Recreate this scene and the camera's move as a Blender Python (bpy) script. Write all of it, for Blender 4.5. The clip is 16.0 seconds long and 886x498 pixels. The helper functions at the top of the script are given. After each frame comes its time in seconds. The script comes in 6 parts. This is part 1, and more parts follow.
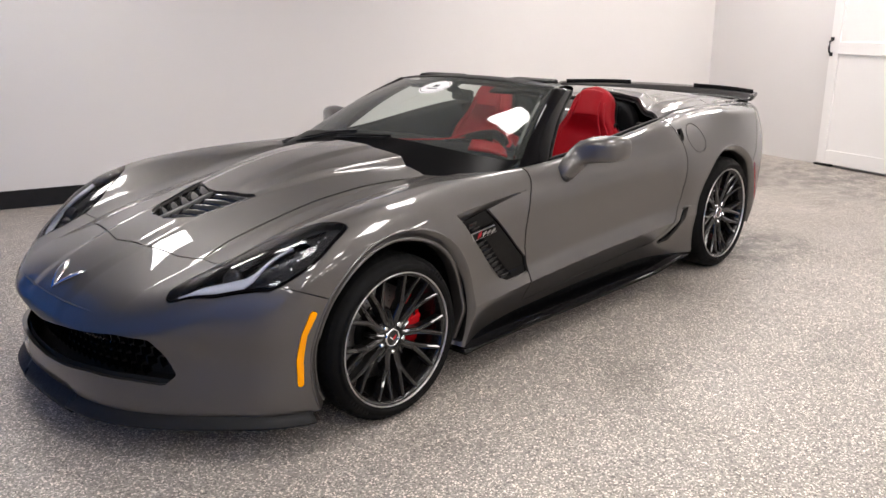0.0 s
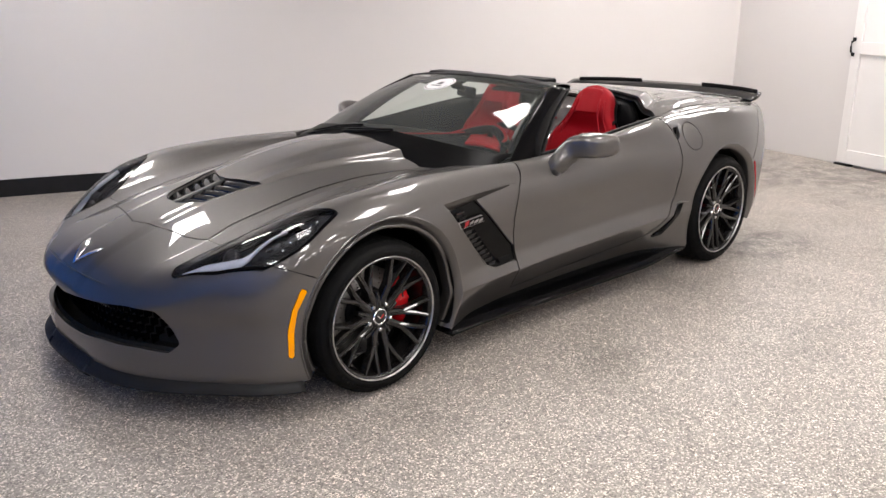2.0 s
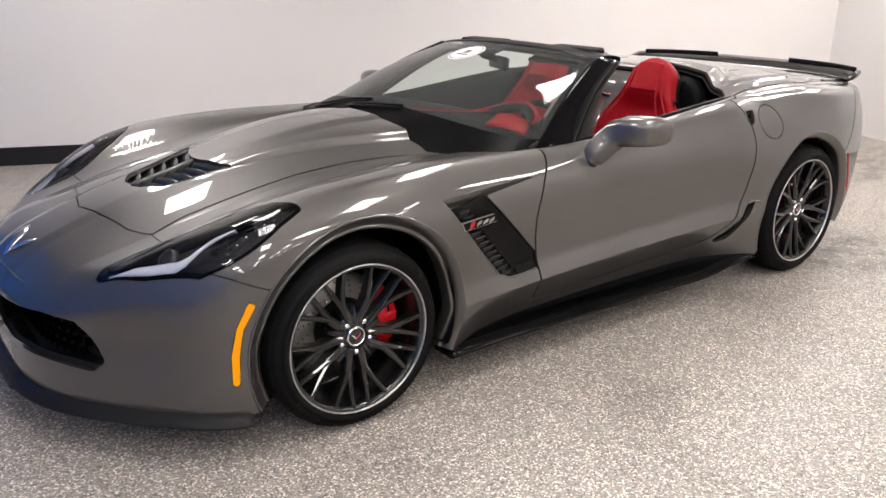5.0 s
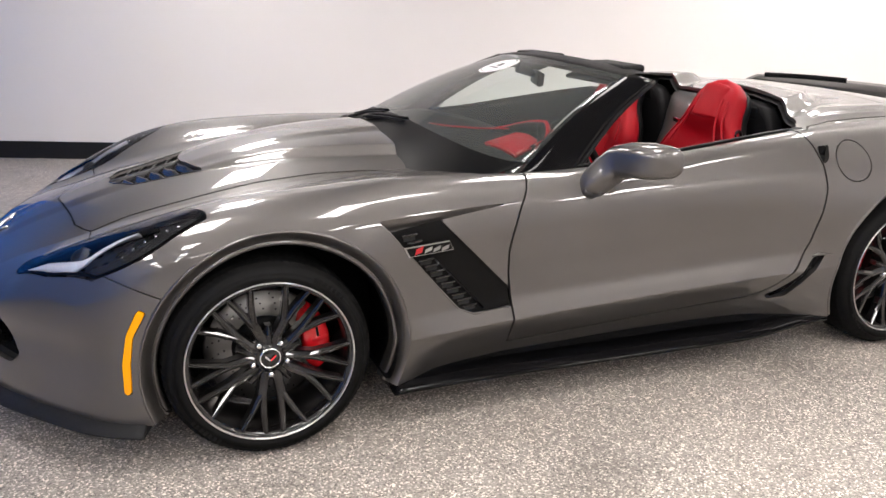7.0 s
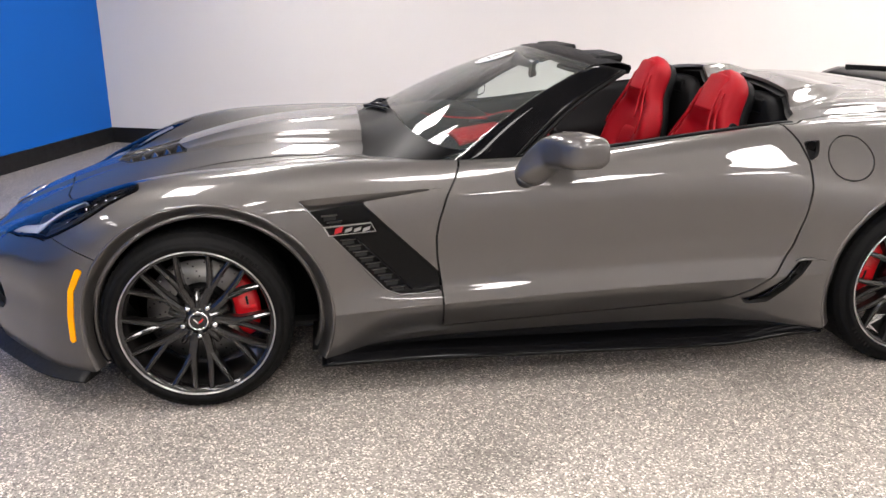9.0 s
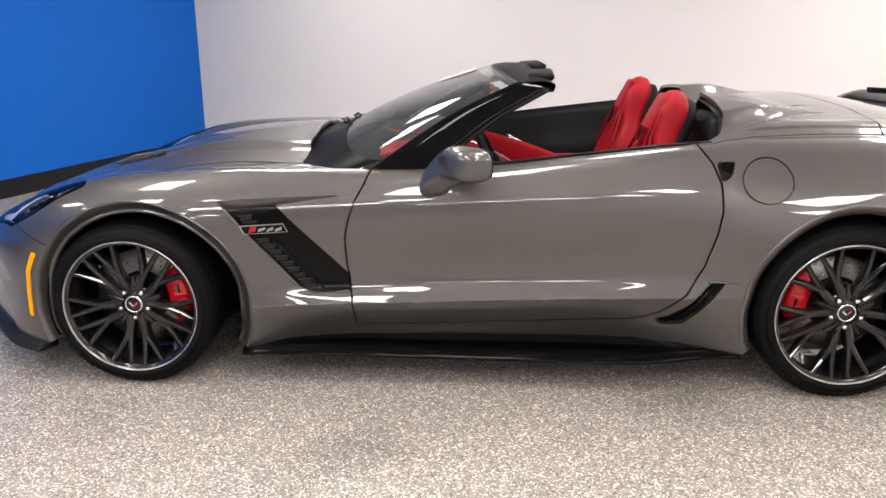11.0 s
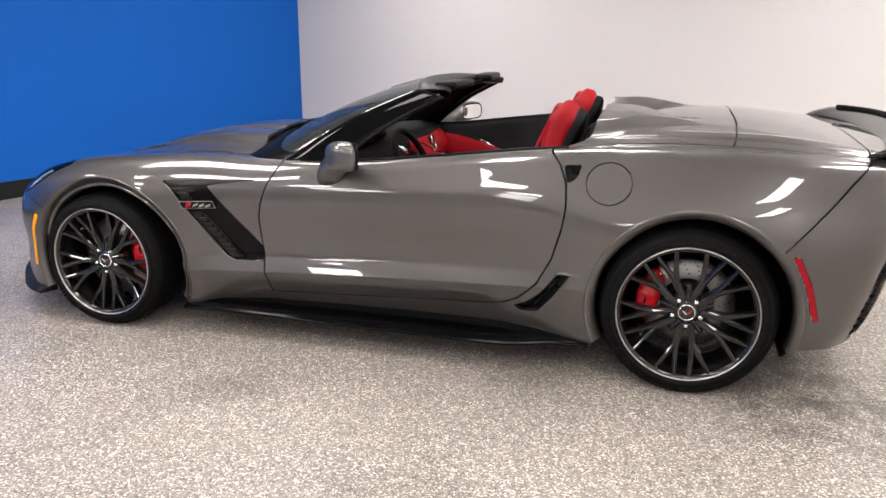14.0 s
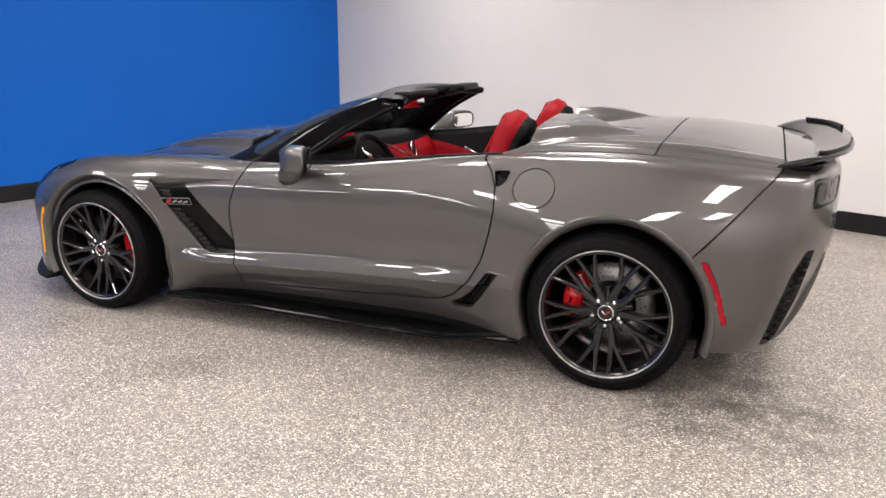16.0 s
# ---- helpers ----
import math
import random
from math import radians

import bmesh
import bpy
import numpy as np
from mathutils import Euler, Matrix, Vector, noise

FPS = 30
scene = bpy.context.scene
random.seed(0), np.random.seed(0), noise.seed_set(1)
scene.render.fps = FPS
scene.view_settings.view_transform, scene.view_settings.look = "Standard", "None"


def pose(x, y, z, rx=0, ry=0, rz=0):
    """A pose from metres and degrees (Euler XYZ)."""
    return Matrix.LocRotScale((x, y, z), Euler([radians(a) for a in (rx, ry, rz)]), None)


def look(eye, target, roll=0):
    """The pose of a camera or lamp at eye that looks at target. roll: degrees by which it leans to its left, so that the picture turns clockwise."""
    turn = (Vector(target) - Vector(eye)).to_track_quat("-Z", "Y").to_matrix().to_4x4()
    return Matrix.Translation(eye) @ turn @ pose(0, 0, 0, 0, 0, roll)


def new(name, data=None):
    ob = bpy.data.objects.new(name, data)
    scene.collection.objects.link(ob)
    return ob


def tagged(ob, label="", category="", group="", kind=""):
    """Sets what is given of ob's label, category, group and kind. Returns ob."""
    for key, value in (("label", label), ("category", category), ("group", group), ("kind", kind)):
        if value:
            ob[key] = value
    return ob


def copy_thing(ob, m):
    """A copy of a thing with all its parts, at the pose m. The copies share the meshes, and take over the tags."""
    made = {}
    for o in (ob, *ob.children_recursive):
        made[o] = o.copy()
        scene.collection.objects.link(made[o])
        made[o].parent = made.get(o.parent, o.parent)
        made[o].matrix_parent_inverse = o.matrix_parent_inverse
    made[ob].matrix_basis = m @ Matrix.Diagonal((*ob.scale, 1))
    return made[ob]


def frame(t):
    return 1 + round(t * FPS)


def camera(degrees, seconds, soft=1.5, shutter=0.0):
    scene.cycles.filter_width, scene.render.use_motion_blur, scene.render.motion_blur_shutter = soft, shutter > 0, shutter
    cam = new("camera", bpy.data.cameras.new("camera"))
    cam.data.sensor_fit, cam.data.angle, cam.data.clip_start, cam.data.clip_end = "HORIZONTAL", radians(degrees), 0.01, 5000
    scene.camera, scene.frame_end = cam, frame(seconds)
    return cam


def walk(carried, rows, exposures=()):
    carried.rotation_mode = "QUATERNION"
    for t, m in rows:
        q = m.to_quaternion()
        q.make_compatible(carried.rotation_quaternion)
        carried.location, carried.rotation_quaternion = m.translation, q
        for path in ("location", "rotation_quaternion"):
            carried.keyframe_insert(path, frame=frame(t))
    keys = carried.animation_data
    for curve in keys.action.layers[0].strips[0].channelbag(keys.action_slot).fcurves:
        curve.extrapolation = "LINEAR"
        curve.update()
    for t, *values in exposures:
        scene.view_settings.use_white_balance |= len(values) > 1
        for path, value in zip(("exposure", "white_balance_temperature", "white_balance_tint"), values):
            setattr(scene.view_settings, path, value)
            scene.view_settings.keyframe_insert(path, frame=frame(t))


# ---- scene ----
cam = camera(58.2, 16.0)
PATH = [
    (0, (-1.89, -3.039, 1.491), (-0.512, -1.701, 0.935), -0.3),
    (0.5, (-1.957, -3.16, 1.51), (-0.598, -1.806, 0.945), 0.2),
    (1, (-1.979, -3.253, 1.532), (-0.639, -1.881, 0.965), 0.4),
    (1.5, (-1.912, -3.328, 1.525), (-0.591, -1.938, 0.957), 0.4),
    (2, (-1.896, -3.36, 1.527), (-0.593, -1.954, 0.957), 0.1),
    (2.5, (-1.871, -3.359, 1.527), (-0.581, -1.943, 0.95), -0.3),
    (3, (-1.813, -3.36, 1.517), (-0.53, -1.944, 0.928), -0.6),
    (3.5, (-1.737, -3.276, 1.499), (-0.464, -1.856, 0.897), -0.6),
    (4, (-1.592, -3.112, 1.496), (-0.335, -1.686, 0.874), -0.3),
    (4.2, (-1.525, -3.057, 1.49), (-0.274, -1.628, 0.862), -0.1),
    (6.3, (-0.676, -3.098, 1.416), (0.16, -1.389, 0.801), 1.5),
    (6.5, (-0.571, -3.119, 1.419), (0.227, -1.388, 0.811), 1.5),
    (7, (-0.376, -3.246, 1.414), (0.351, -1.482, 0.815), 1.5),
    (7.5, (-0.21, -3.333, 1.429), (0.43, -1.535, 0.831), 1.1),
    (8, (0.06, -3.341, 1.403), (0.575, -1.505, 0.799), 0.8),
    (8.5, (0.268, -3.419, 1.408), (0.669, -1.556, 0.802), 0.4),
    (8.7, (0.354, -3.486, 1.401), (0.7, -1.614, 0.79), 0.3),
    (10.8, (1.24, -3.771, 1.408), (1.176, -1.853, 0.845), -0.1),
    (11, (1.36, -3.785, 1.4), (1.258, -1.868, 0.838), -0.1),
    (11.5, (1.561, -3.851, 1.402), (1.396, -1.936, 0.85), -0.4),
    (12, (1.75, -3.943, 1.403), (1.526, -2.035, 0.848), -0.7),
    (12.5, (1.951, -3.975, 1.403), (1.645, -2.078, 0.847), -0.2),
    (13, (2.167, -4.019, 1.416), (1.789, -2.13, 0.878), -0.2),
    (13.5, (2.373, -4.093, 1.415), (1.932, -2.218, 0.88), -0.2),
    (14, (2.607, -4.047, 1.412), (2.072, -2.194, 0.879), 0.2),
    (14.5, (2.817, -4.074, 1.44), (2.229, -2.233, 0.927), 0.0),
    (15, (2.998, -4.167, 1.425), (2.364, -2.339, 0.919), -0.1),
    (15.5, (3.135, -4.147, 1.425), (2.445, -2.339, 0.919), 0.2),
    (16, (3.251, -4.074, 1.429), (2.527, -2.281, 0.918), 0.3),
]
walk(cam, [(t, look(eye, target, roll)) for t, eye, target, roll in PATH],
     exposures=[(0.0, -0.06), (4.0, 0.02), (7.0, 0.40), (8.5, 0.42), (12.0, 0.36), (16.0, 0.22)])


# ---- room frame: the car stands at an angle to the walls ----
ROOM = pose(0, -0.933, 0, 0, 0, -19.36)      # room axes, origin under the front hub
WALL_N, WALL_W, WALL_E, WALL_S, CEIL = 4.715, -3.40, 6.168, -17.0, 3.05

world = bpy.data.worlds.new("world")
scene.world = world
world.use_nodes = True
world.node_tree.nodes["Background"].inputs[0].default_value = (0.8, 0.85, 1.0, 1)
world.node_tree.nodes["Background"].inputs[1].default_value = 0.02
scene.view_settings.exposure = 0.0


# ---- materials ----
def material(name, color=(0.5, 0.5, 0.5), rough=0.5, metal=0.0, coat=0.0, emit=0.0, spec=0.5):
    m = bpy.data.materials.new(name)
    m.use_nodes = True
    b = m.node_tree.nodes["Principled BSDF"]
    b.inputs["Base Color"].default_value = (*color, 1)
    b.inputs["Roughness"].default_value = rough
    b.inputs["Metallic"].default_value = metal
    b.inputs["Coat Weight"].default_value = coat
    b.inputs["Coat Roughness"].default_value = 0.03
    b.inputs["Specular IOR Level"].default_value = spec
    if emit:
        b.inputs["Emission Color"].default_value = (*color, 1)
        b.inputs["Emission Strength"].default_value = emit
    return m


def nodes_of(m):
    return m.node_tree.nodes, m.node_tree.links, m.node_tree.nodes["Principled BSDF"]


def add_noise(m, scale, detail, lo, hi, socket="Roughness", coords="Object", bump=0.0, distance=0.002):
    """Noise between two values (or two colours) into a socket of the shader, and a bump of its own."""
    n, l, b = nodes_of(m)
    tc = n.new("ShaderNodeTexCoord")
    tex = n.new("ShaderNodeTexNoise")
    tex.inputs["Scale"].default_value = scale
    tex.inputs["Detail"].default_value = detail
    l.new(tc.outputs[coords], tex.inputs["Vector"])
    if socket == "Base Color":
        ramp = n.new("ShaderNodeMix")
        ramp.data_type = "RGBA"
        ramp.inputs["A"].default_value = (*lo, 1)
        ramp.inputs["B"].default_value = (*hi, 1)
        l.new(tex.outputs["Fac"], ramp.inputs["Factor"])
        l.new(ramp.outputs["Result"], b.inputs[socket])
    elif socket:
        ramp = n.new("ShaderNodeMapRange")
        ramp.inputs["From Min"].default_value, ramp.inputs["From Max"].default_value = 0.3, 0.7
        ramp.inputs["To Min"].default_value, ramp.inputs["To Max"].default_value = lo, hi
        l.new(tex.outputs["Fac"], ramp.inputs["Value"])
        l.new(ramp.outputs["Result"], b.inputs[socket])
    if bump:
        bp = n.new("ShaderNodeBump")
        bp.inputs["Strength"].default_value = bump
        bp.inputs["Distance"].default_value = distance
        l.new(tex.outputs["Fac"], bp.inputs["Height"])
        l.new(bp.outputs["Normal"], b.inputs["Normal"])
    return m


def paint_material():
    """Warm grey metallic paint with fine flake under a clear coat."""
    m = material("grey_metallic_paint", (0.12, 0.113, 0.106), 0.44, 0.75, 1.0)
    n, l, b = nodes_of(m)
    tc = n.new("ShaderNodeTexCoord")
    vor = n.new("ShaderNodeTexVoronoi")
    vor.inputs["Scale"].default_value = 2200
    l.new(tc.outputs["Object"], vor.inputs["Vector"])
    mix = n.new("ShaderNodeMix")
    mix.data_type = "RGBA"
    mix.inputs["A"].default_value = (0.067, 0.063, 0.0594, 1)
    mix.inputs["B"].default_value = (0.108, 0.1017, 0.0965, 1)
    l.new(vor.outputs["Color"], mix.inputs["Factor"])
    l.new(mix.outputs["Result"], b.inputs["Base Color"])
    b.inputs["Coat Roughness"].default_value = 0.012
    b.inputs["Coat IOR"].default_value = 1.6
    return m


def floor_material():
    """Grey epoxy floor broadcast with light and dark flakes, worn and stained, half glossy."""
    m = material("flake_epoxy", (0.4, 0.39, 0.37), 0.3, 0, 0.0)
    n, l, b = nodes_of(m)
    tc = n.new("ShaderNodeTexCoord")

    def vor(scale):
        v = n.new("ShaderNodeTexVoronoi")
        v.inputs["Scale"].default_value = scale
        l.new(tc.outputs["Object"], v.inputs["Vector"])
        return v

    def noise_tex(scale, detail):
        v = n.new("ShaderNodeTexNoise")
        v.inputs["Scale"].default_value = scale
        v.inputs["Detail"].default_value = detail
        l.new(tc.outputs["Object"], v.inputs["Vector"])
        return v
    flake = vor(185)
    bw = n.new("ShaderNodeSeparateColor")
    l.new(flake.outputs["Color"], bw.inputs[0])
    ramp = n.new("ShaderNodeValToRGB")
    ramp.color_ramp.interpolation = "CONSTANT"
    e = ramp.color_ramp.elements
    e[0].position, e[0].color = 0.0, (0.118, 0.106, 0.094, 1)
    e[1].position, e[1].color = 0.12, (0.225, 0.203, 0.18, 1)
    for p, c in ((0.40, 0.295), (0.74, 0.46), (0.88, 0.80)):
        x = e.new(p)
        x.color = (c, c * 0.90, c * 0.80, 1)
    l.new(bw.outputs[0], ramp.inputs["Fac"])
    stain = noise_tex(1.4, 7)
    sm = n.new("ShaderNodeMapRange")
    sm.inputs["From Min"].default_value, sm.inputs["From Max"].default_value = 0.58, 0.70
    sm.inputs["To Min"].default_value, sm.inputs["To Max"].default_value = 1.0, 0.80
    l.new(stain.outputs["Fac"], sm.inputs["Value"])
    speck = vor(2.3)
    sp_ = n.new("ShaderNodeMapRange")
    sp_.inputs["From Min"].default_value, sp_.inputs["From Max"].default_value = 0.012, 0.022
    sp_.inputs["To Min"].default_value, sp_.inputs["To Max"].default_value = 0.12, 1.0
    l.new(speck.outputs["Distance"], sp_.inputs["Value"])
    dirt = n.new("ShaderNodeMath")
    dirt.operation = "MULTIPLY"
    l.new(sm.outputs["Result"], dirt.inputs[0])
    l.new(sp_.outputs["Result"], dirt.inputs[1])
    # oily marks where the rear wheel was turned
    rough_edge = n.new("ShaderNodeMapRange")
    rough_edge.inputs["From Min"].default_value, rough_edge.inputs["From Max"].default_value = 0.40, 0.60
    l.new(noise_tex(7, 6).outputs["Fac"], rough_edge.inputs["Value"])
    marks = dirt
    for cx, cy, rad, deep in ((3.05, 1.17, 0.50, 0.62), (2.88, 0.84, 0.22, 0.5), (1.97, 0.62, 0.24, 0.35), (3.35, 1.05, 0.30, 0.4), (5.1, 3.3, 1.5, 0.42), (5.7, 2.3, 1.1, 0.5), (4.3, 2.9, 0.9, 0.34), (5.2, 1.5, 0.8, 0.35)):
        vm = n.new("ShaderNodeVectorMath")
        vm.operation = "DISTANCE"
        vm.inputs[1].default_value = (cx, cy, 0)
        l.new(tc.outputs["Object"], vm.inputs[0])
        near = n.new("ShaderNodeMapRange")
        near.inputs["From Min"].default_value, near.inputs["From Max"].default_value = rad * 0.15, rad
        near.inputs["To Min"].default_value, near.inputs["To Max"].default_value = deep, 0.0
        l.new(vm.outputs["Value"], near.inputs["Value"])
        amount = n.new("ShaderNodeMath")
        amount.operation = "MULTIPLY"
        l.new(near.outputs["Result"], amount.inputs[0])
        l.new(rough_edge.outputs["Result"], amount.inputs[1])
        left = n.new("ShaderNodeMath")
        left.operation = "SUBTRACT"
        left.inputs[0].default_value = 1.0
        l.new(amount.outputs[0], left.inputs[1])
        both_ = n.new("ShaderNodeMath")
        both_.operation = "MULTIPLY"
        l.new(marks.outputs[0], both_.inputs[0])
        l.new(left.outputs[0], both_.inputs[1])
        marks = both_
    dirt = marks
    big = noise_tex(0.55, 4)
    mr = n.new("ShaderNodeMapRange")
    mr.inputs["From Min"].default_value, mr.inputs["From Max"].default_value = 0.3, 0.7
    mr.inputs["To Min"].default_value, mr.inputs["To Max"].default_value = 0.86, 1.1
    l.new(big.outputs["Fac"], mr.inputs["Value"])
    mul = n.new("ShaderNodeMix")
    mul.data_type, mul.blend_type = "RGBA", "MULTIPLY"
    mul.inputs["Factor"].default_value = 1
    l.new(ramp.outputs["Color"], mul.inputs["A"])
    both = n.new("ShaderNodeMath")
    both.operation = "MULTIPLY"
    l.new(mr.outputs["Result"], both.inputs[0])
    l.new(dirt.outputs[0], both.inputs[1])
    l.new(both.outputs[0], mul.inputs["B"])
    l.new(mul.outputs["Result"], b.inputs["Base Color"])
    rr = n.new("ShaderNodeMapRange")
    rr.inputs["From Min"].default_value, rr.inputs["From Max"].default_value = 0.3, 0.7
    rr.inputs["To Min"].default_value, rr.inputs["To Max"].default_value = 0.34, 0.5
    l.new(noise_tex(2.5, 5).outputs["Fac"], rr.inputs["Value"])
    l.new(rr.outputs["Result"], b.inputs["Roughness"])
    bp = n.new("ShaderNodeBump")
    bp.inputs["Strength"].default_value, bp.inputs["Distance"].default_value = 0.35, 0.002
    l.new(noise_tex(90, 3).outputs["Fac"], bp.inputs["Height"])
    l.new(bp.outputs["Normal"], b.inputs["Normal"])
    return m


def wall_material(name, color, rough, lo=0.97, spec=0.3):
    """Rolled wall paint: faint orange-peel relief and slight unevenness of tone."""
    m = material(name, color, rough, spec=spec)
    add_noise(m, 1.3, 3, tuple(c * lo for c in color), color, "Base Color", bump=0.0)
    n, l, b = nodes_of(m)
    tc = n.new("ShaderNodeTexCoord")
    t = n.new("ShaderNodeTexNoise")
    t.inputs["Scale"].default_value = 160
    l.new(tc.outputs["Object"], t.inputs["Vector"])
    bp = n.new("ShaderNodeBump")
    bp.inputs["Strength"].default_value, bp.inputs["Distance"].default_value = 0.08, 0.002
    l.new(t.outputs["Fac"], bp.inputs["Height"])
    l.new(bp.outputs["Normal"], b.inputs["Normal"])
    return m


PAINT = paint_material()
FLOOR = floor_material()
WHITE_WALL = wall_material("white_wall_paint", (0.69, 0.664, 0.648), 0.6)
BLUE_WALL = wall_material("blue_wall_paint", (0.006, 0.115, 0.50), 0.6, spec=0.15)
DOOR_WHITE = wall_material("white_door_paint", (0.82, 0.80, 0.78), 0.35)
# out of view; kept dark so the car's side reflects less light
SOUTH_WALL = wall_material("dark_unseen_wall", (0.12, 0.117, 0.114), 0.6)
CEILING = wall_material("ceiling_paint", (0.56, 0.55, 0.54), 0.8)
BASE_BLACK = add_noise(material("black_rubber_base", (0.008, 0.008, 0.009), 0.45, spec=0.3), 14, 4, 0.35, 0.6)
BLACK_GLOSS = material("gloss_black", (0.003, 0.003, 0.0035), 0.05, spec=0.12)
FRIT = material("black_glass_border", (0.003, 0.003, 0.0033), 0.35, spec=0.05)
BLACK_SATIN = add_noise(material("satin_black", (0.0045, 0.0045, 0.005), 0.42, spec=0.11), 60, 3, 0.36, 0.5)
SPLITTER = add_noise(material("satin_splitter", (0.012, 0.012, 0.0125), 0.5, spec=0.16), 90, 3, 0.42, 0.58)
CARBON = material("dark_carbon_flash", (0.010, 0.010, 0.0105), 0.07, 0.0, 0.0, spec=0.5)
VENT_PLASTIC = material("dark_vent_plastic", (0.022, 0.022, 0.023), 0.35, spec=0.4)
VENT_PANEL = material("charcoal_vent_panel", (0.004, 0.004, 0.004), 0.14, spec=0.10)
LOUVRE = material("gloss_black_louvre", (0.012, 0.012, 0.0125), 0.16, 0.0, spec=0.65)
VENT_FIN = material("gloss_vent_fin", (0.02, 0.02, 0.021), 0.16, spec=0.6)
COWL_PLASTIC = material("cowl_plastic", (0.007, 0.007, 0.007), 0.6, spec=0.12)
STALK_GREY = add_noise(material("dark_grey_mirror_foot", (0.022, 0.022, 0.023), 0.35, spec=0.35), 120, 3, 0.3, 0.42)
BADGE_GREY = material("badge_grey", (0.34, 0.337, 0.332), 0.3, 0.8)
BADGE_RED = material("badge_red", (0.36, 0.012, 0.018), 0.35, 0.0, spec=0.3)
LAMP_WHITE = material("frosted_light_guide", (0.80, 0.82, 0.87), 0.22)
LAMP_HOUSING = add_noise(material("dark_lamp_housing", (0.03, 0.031, 0.034), 0.3, 0.4), 30, 2, 0.22, 0.4)
# near-black colour that stands in for shade in gaps, vents and holes
CAVITY = material("shade_black", (0.006, 0.006, 0.006), 0.8)
TYRE = add_noise(material("tyre_rubber", (0.005, 0.005, 0.005), 0.55, spec=0.09), 40, 5, 0.5, 0.72)
RIM = material("black_alloy", (0.007, 0.0066, 0.0065), 0.3, 0.0, 1.0, spec=0.08)
RIM_CUT = material("machined_rim_edge", (0.6, 0.59, 0.58), 0.28, 1.0)
DISC = add_noise(material("brake_disc", (0.24, 0.235, 0.228), 0.36, 1.0), 30, 2, 0.3, 0.48)
CALIPER = material("red_caliper", (0.62, 0.008, 0.014), 0.25, 0, 0.6)
CHROME = material("chrome", (0.8, 0.8, 0.8), 0.08, 1.0)
AMBER = material("amber_lens", (0.95, 0.36, 0.0), 0.12, spec=0.25)
RED_LENS = material("red_lens", (0.28, 0.002, 0.010), 0.12, spec=0.3)
WHITE_PLASTIC = material("white_plastic", (0.8, 0.8, 0.8), 0.3)
RED_PLASTIC = material("red_enamel", (0.55, 0.01, 0.015), 0.2, 0, 0.5)
LEATHER = add_noise(material("red_leather", (0.25, 0.003, 0.008), 0.5, spec=0.12), 220, 4, 0.4, 0.58, bump=0.12)
LEATHER_BLACK = add_noise(material("black_leather", (0.004, 0.004, 0.0044), 0.5, spec=0.09), 220, 4, 0.42, 0.6, bump=0.12)
CARPET = add_noise(material("black_carpet", (0.008, 0.008, 0.008), 0.95), 400, 2, 0.9, 1.0, bump=0.3)


def glass_material(name, tint, rough=0.0, mix=0.0):
    m = bpy.data.materials.new(name)
    m.use_nodes = True
    n, l = m.node_tree.nodes, m.node_tree.links
    n.clear()
    out = n.new("ShaderNodeOutputMaterial")
    tr = n.new("ShaderNodeBsdfTransparent")
    tr.inputs["Color"].default_value = (*tint, 1)
    gl = n.new("ShaderNodeBsdfGlossy")
    gl.inputs["Roughness"].default_value = rough
    fr = n.new("ShaderNodeFresnel")
    fr.inputs["IOR"].default_value = 1.5
    mx = n.new("ShaderNodeMixShader")
    l.new(fr.outputs[0], mx.inputs[0])
    l.new(tr.outputs[0], mx.inputs[1])
    l.new(gl.outputs[0], mx.inputs[2])
    # pale diffuse layer, stands in for the haze of room light reflected in glass
    haze = n.new("ShaderNodeBsdfDiffuse")
    haze.inputs["Color"].default_value = (0.62, 0.68, 0.65, 1)
    haze_mix = n.new("ShaderNodeMixShader")
    haze_mix.inputs[0].default_value = mix
    l.new(mx.outputs[0], haze_mix.inputs[1])
    l.new(haze.outputs[0], haze_mix.inputs[2])
    l.new(haze_mix.outputs[0], out.inputs["Surface"])
    return m


GLASS = glass_material("windscreen_glass", (0.78, 0.87, 0.83), mix=0.032)
LENS = glass_material("lamp_lens", (0.86, 0.87, 0.90))
LIGHT = material("led_panel", (1.0, 0.945, 0.92), 0.5, emit=24.0)


# ---- helpers for building ----
def obj(name, bm, mat, parent=None, label="", matrix=None, smooth=True):
    me = bpy.data.meshes.new(name)
    bm.to_mesh(me)
    bm.free()
    for f in me.polygons:
        f.use_smooth = smooth
    me.materials.append(mat)
    ob = new(name, me)
    if parent is not None:
        ob.parent = parent
    if matrix is not None:
        ob.matrix_basis = matrix
    if label:
        ob["label"] = label
    return ob


def part(name, bm, mat, parent, label="", smooth=True, matrix=None):
    return obj(name, bm, mat, parent, label, matrix, smooth)


def box(x0, x1, y0, y1, z0, z1, bevel=0.0, segments=2, bm=None):
    bm = bm or bmesh.new()
    r = bmesh.ops.create_cube(bm, size=1, matrix=Matrix.Translation(((x0 + x1) / 2, (y0 + y1) / 2, (z0 + z1) / 2)) @ Matrix.Diagonal((x1 - x0, y1 - y0, z1 - z0, 1)))
    if bevel:
        edges = list({e for v in r["verts"] for e in v.link_edges})
        bmesh.ops.bevel(bm, geom=edges, offset=bevel, segments=segments, affect="EDGES", profile=0.5)
    return bm


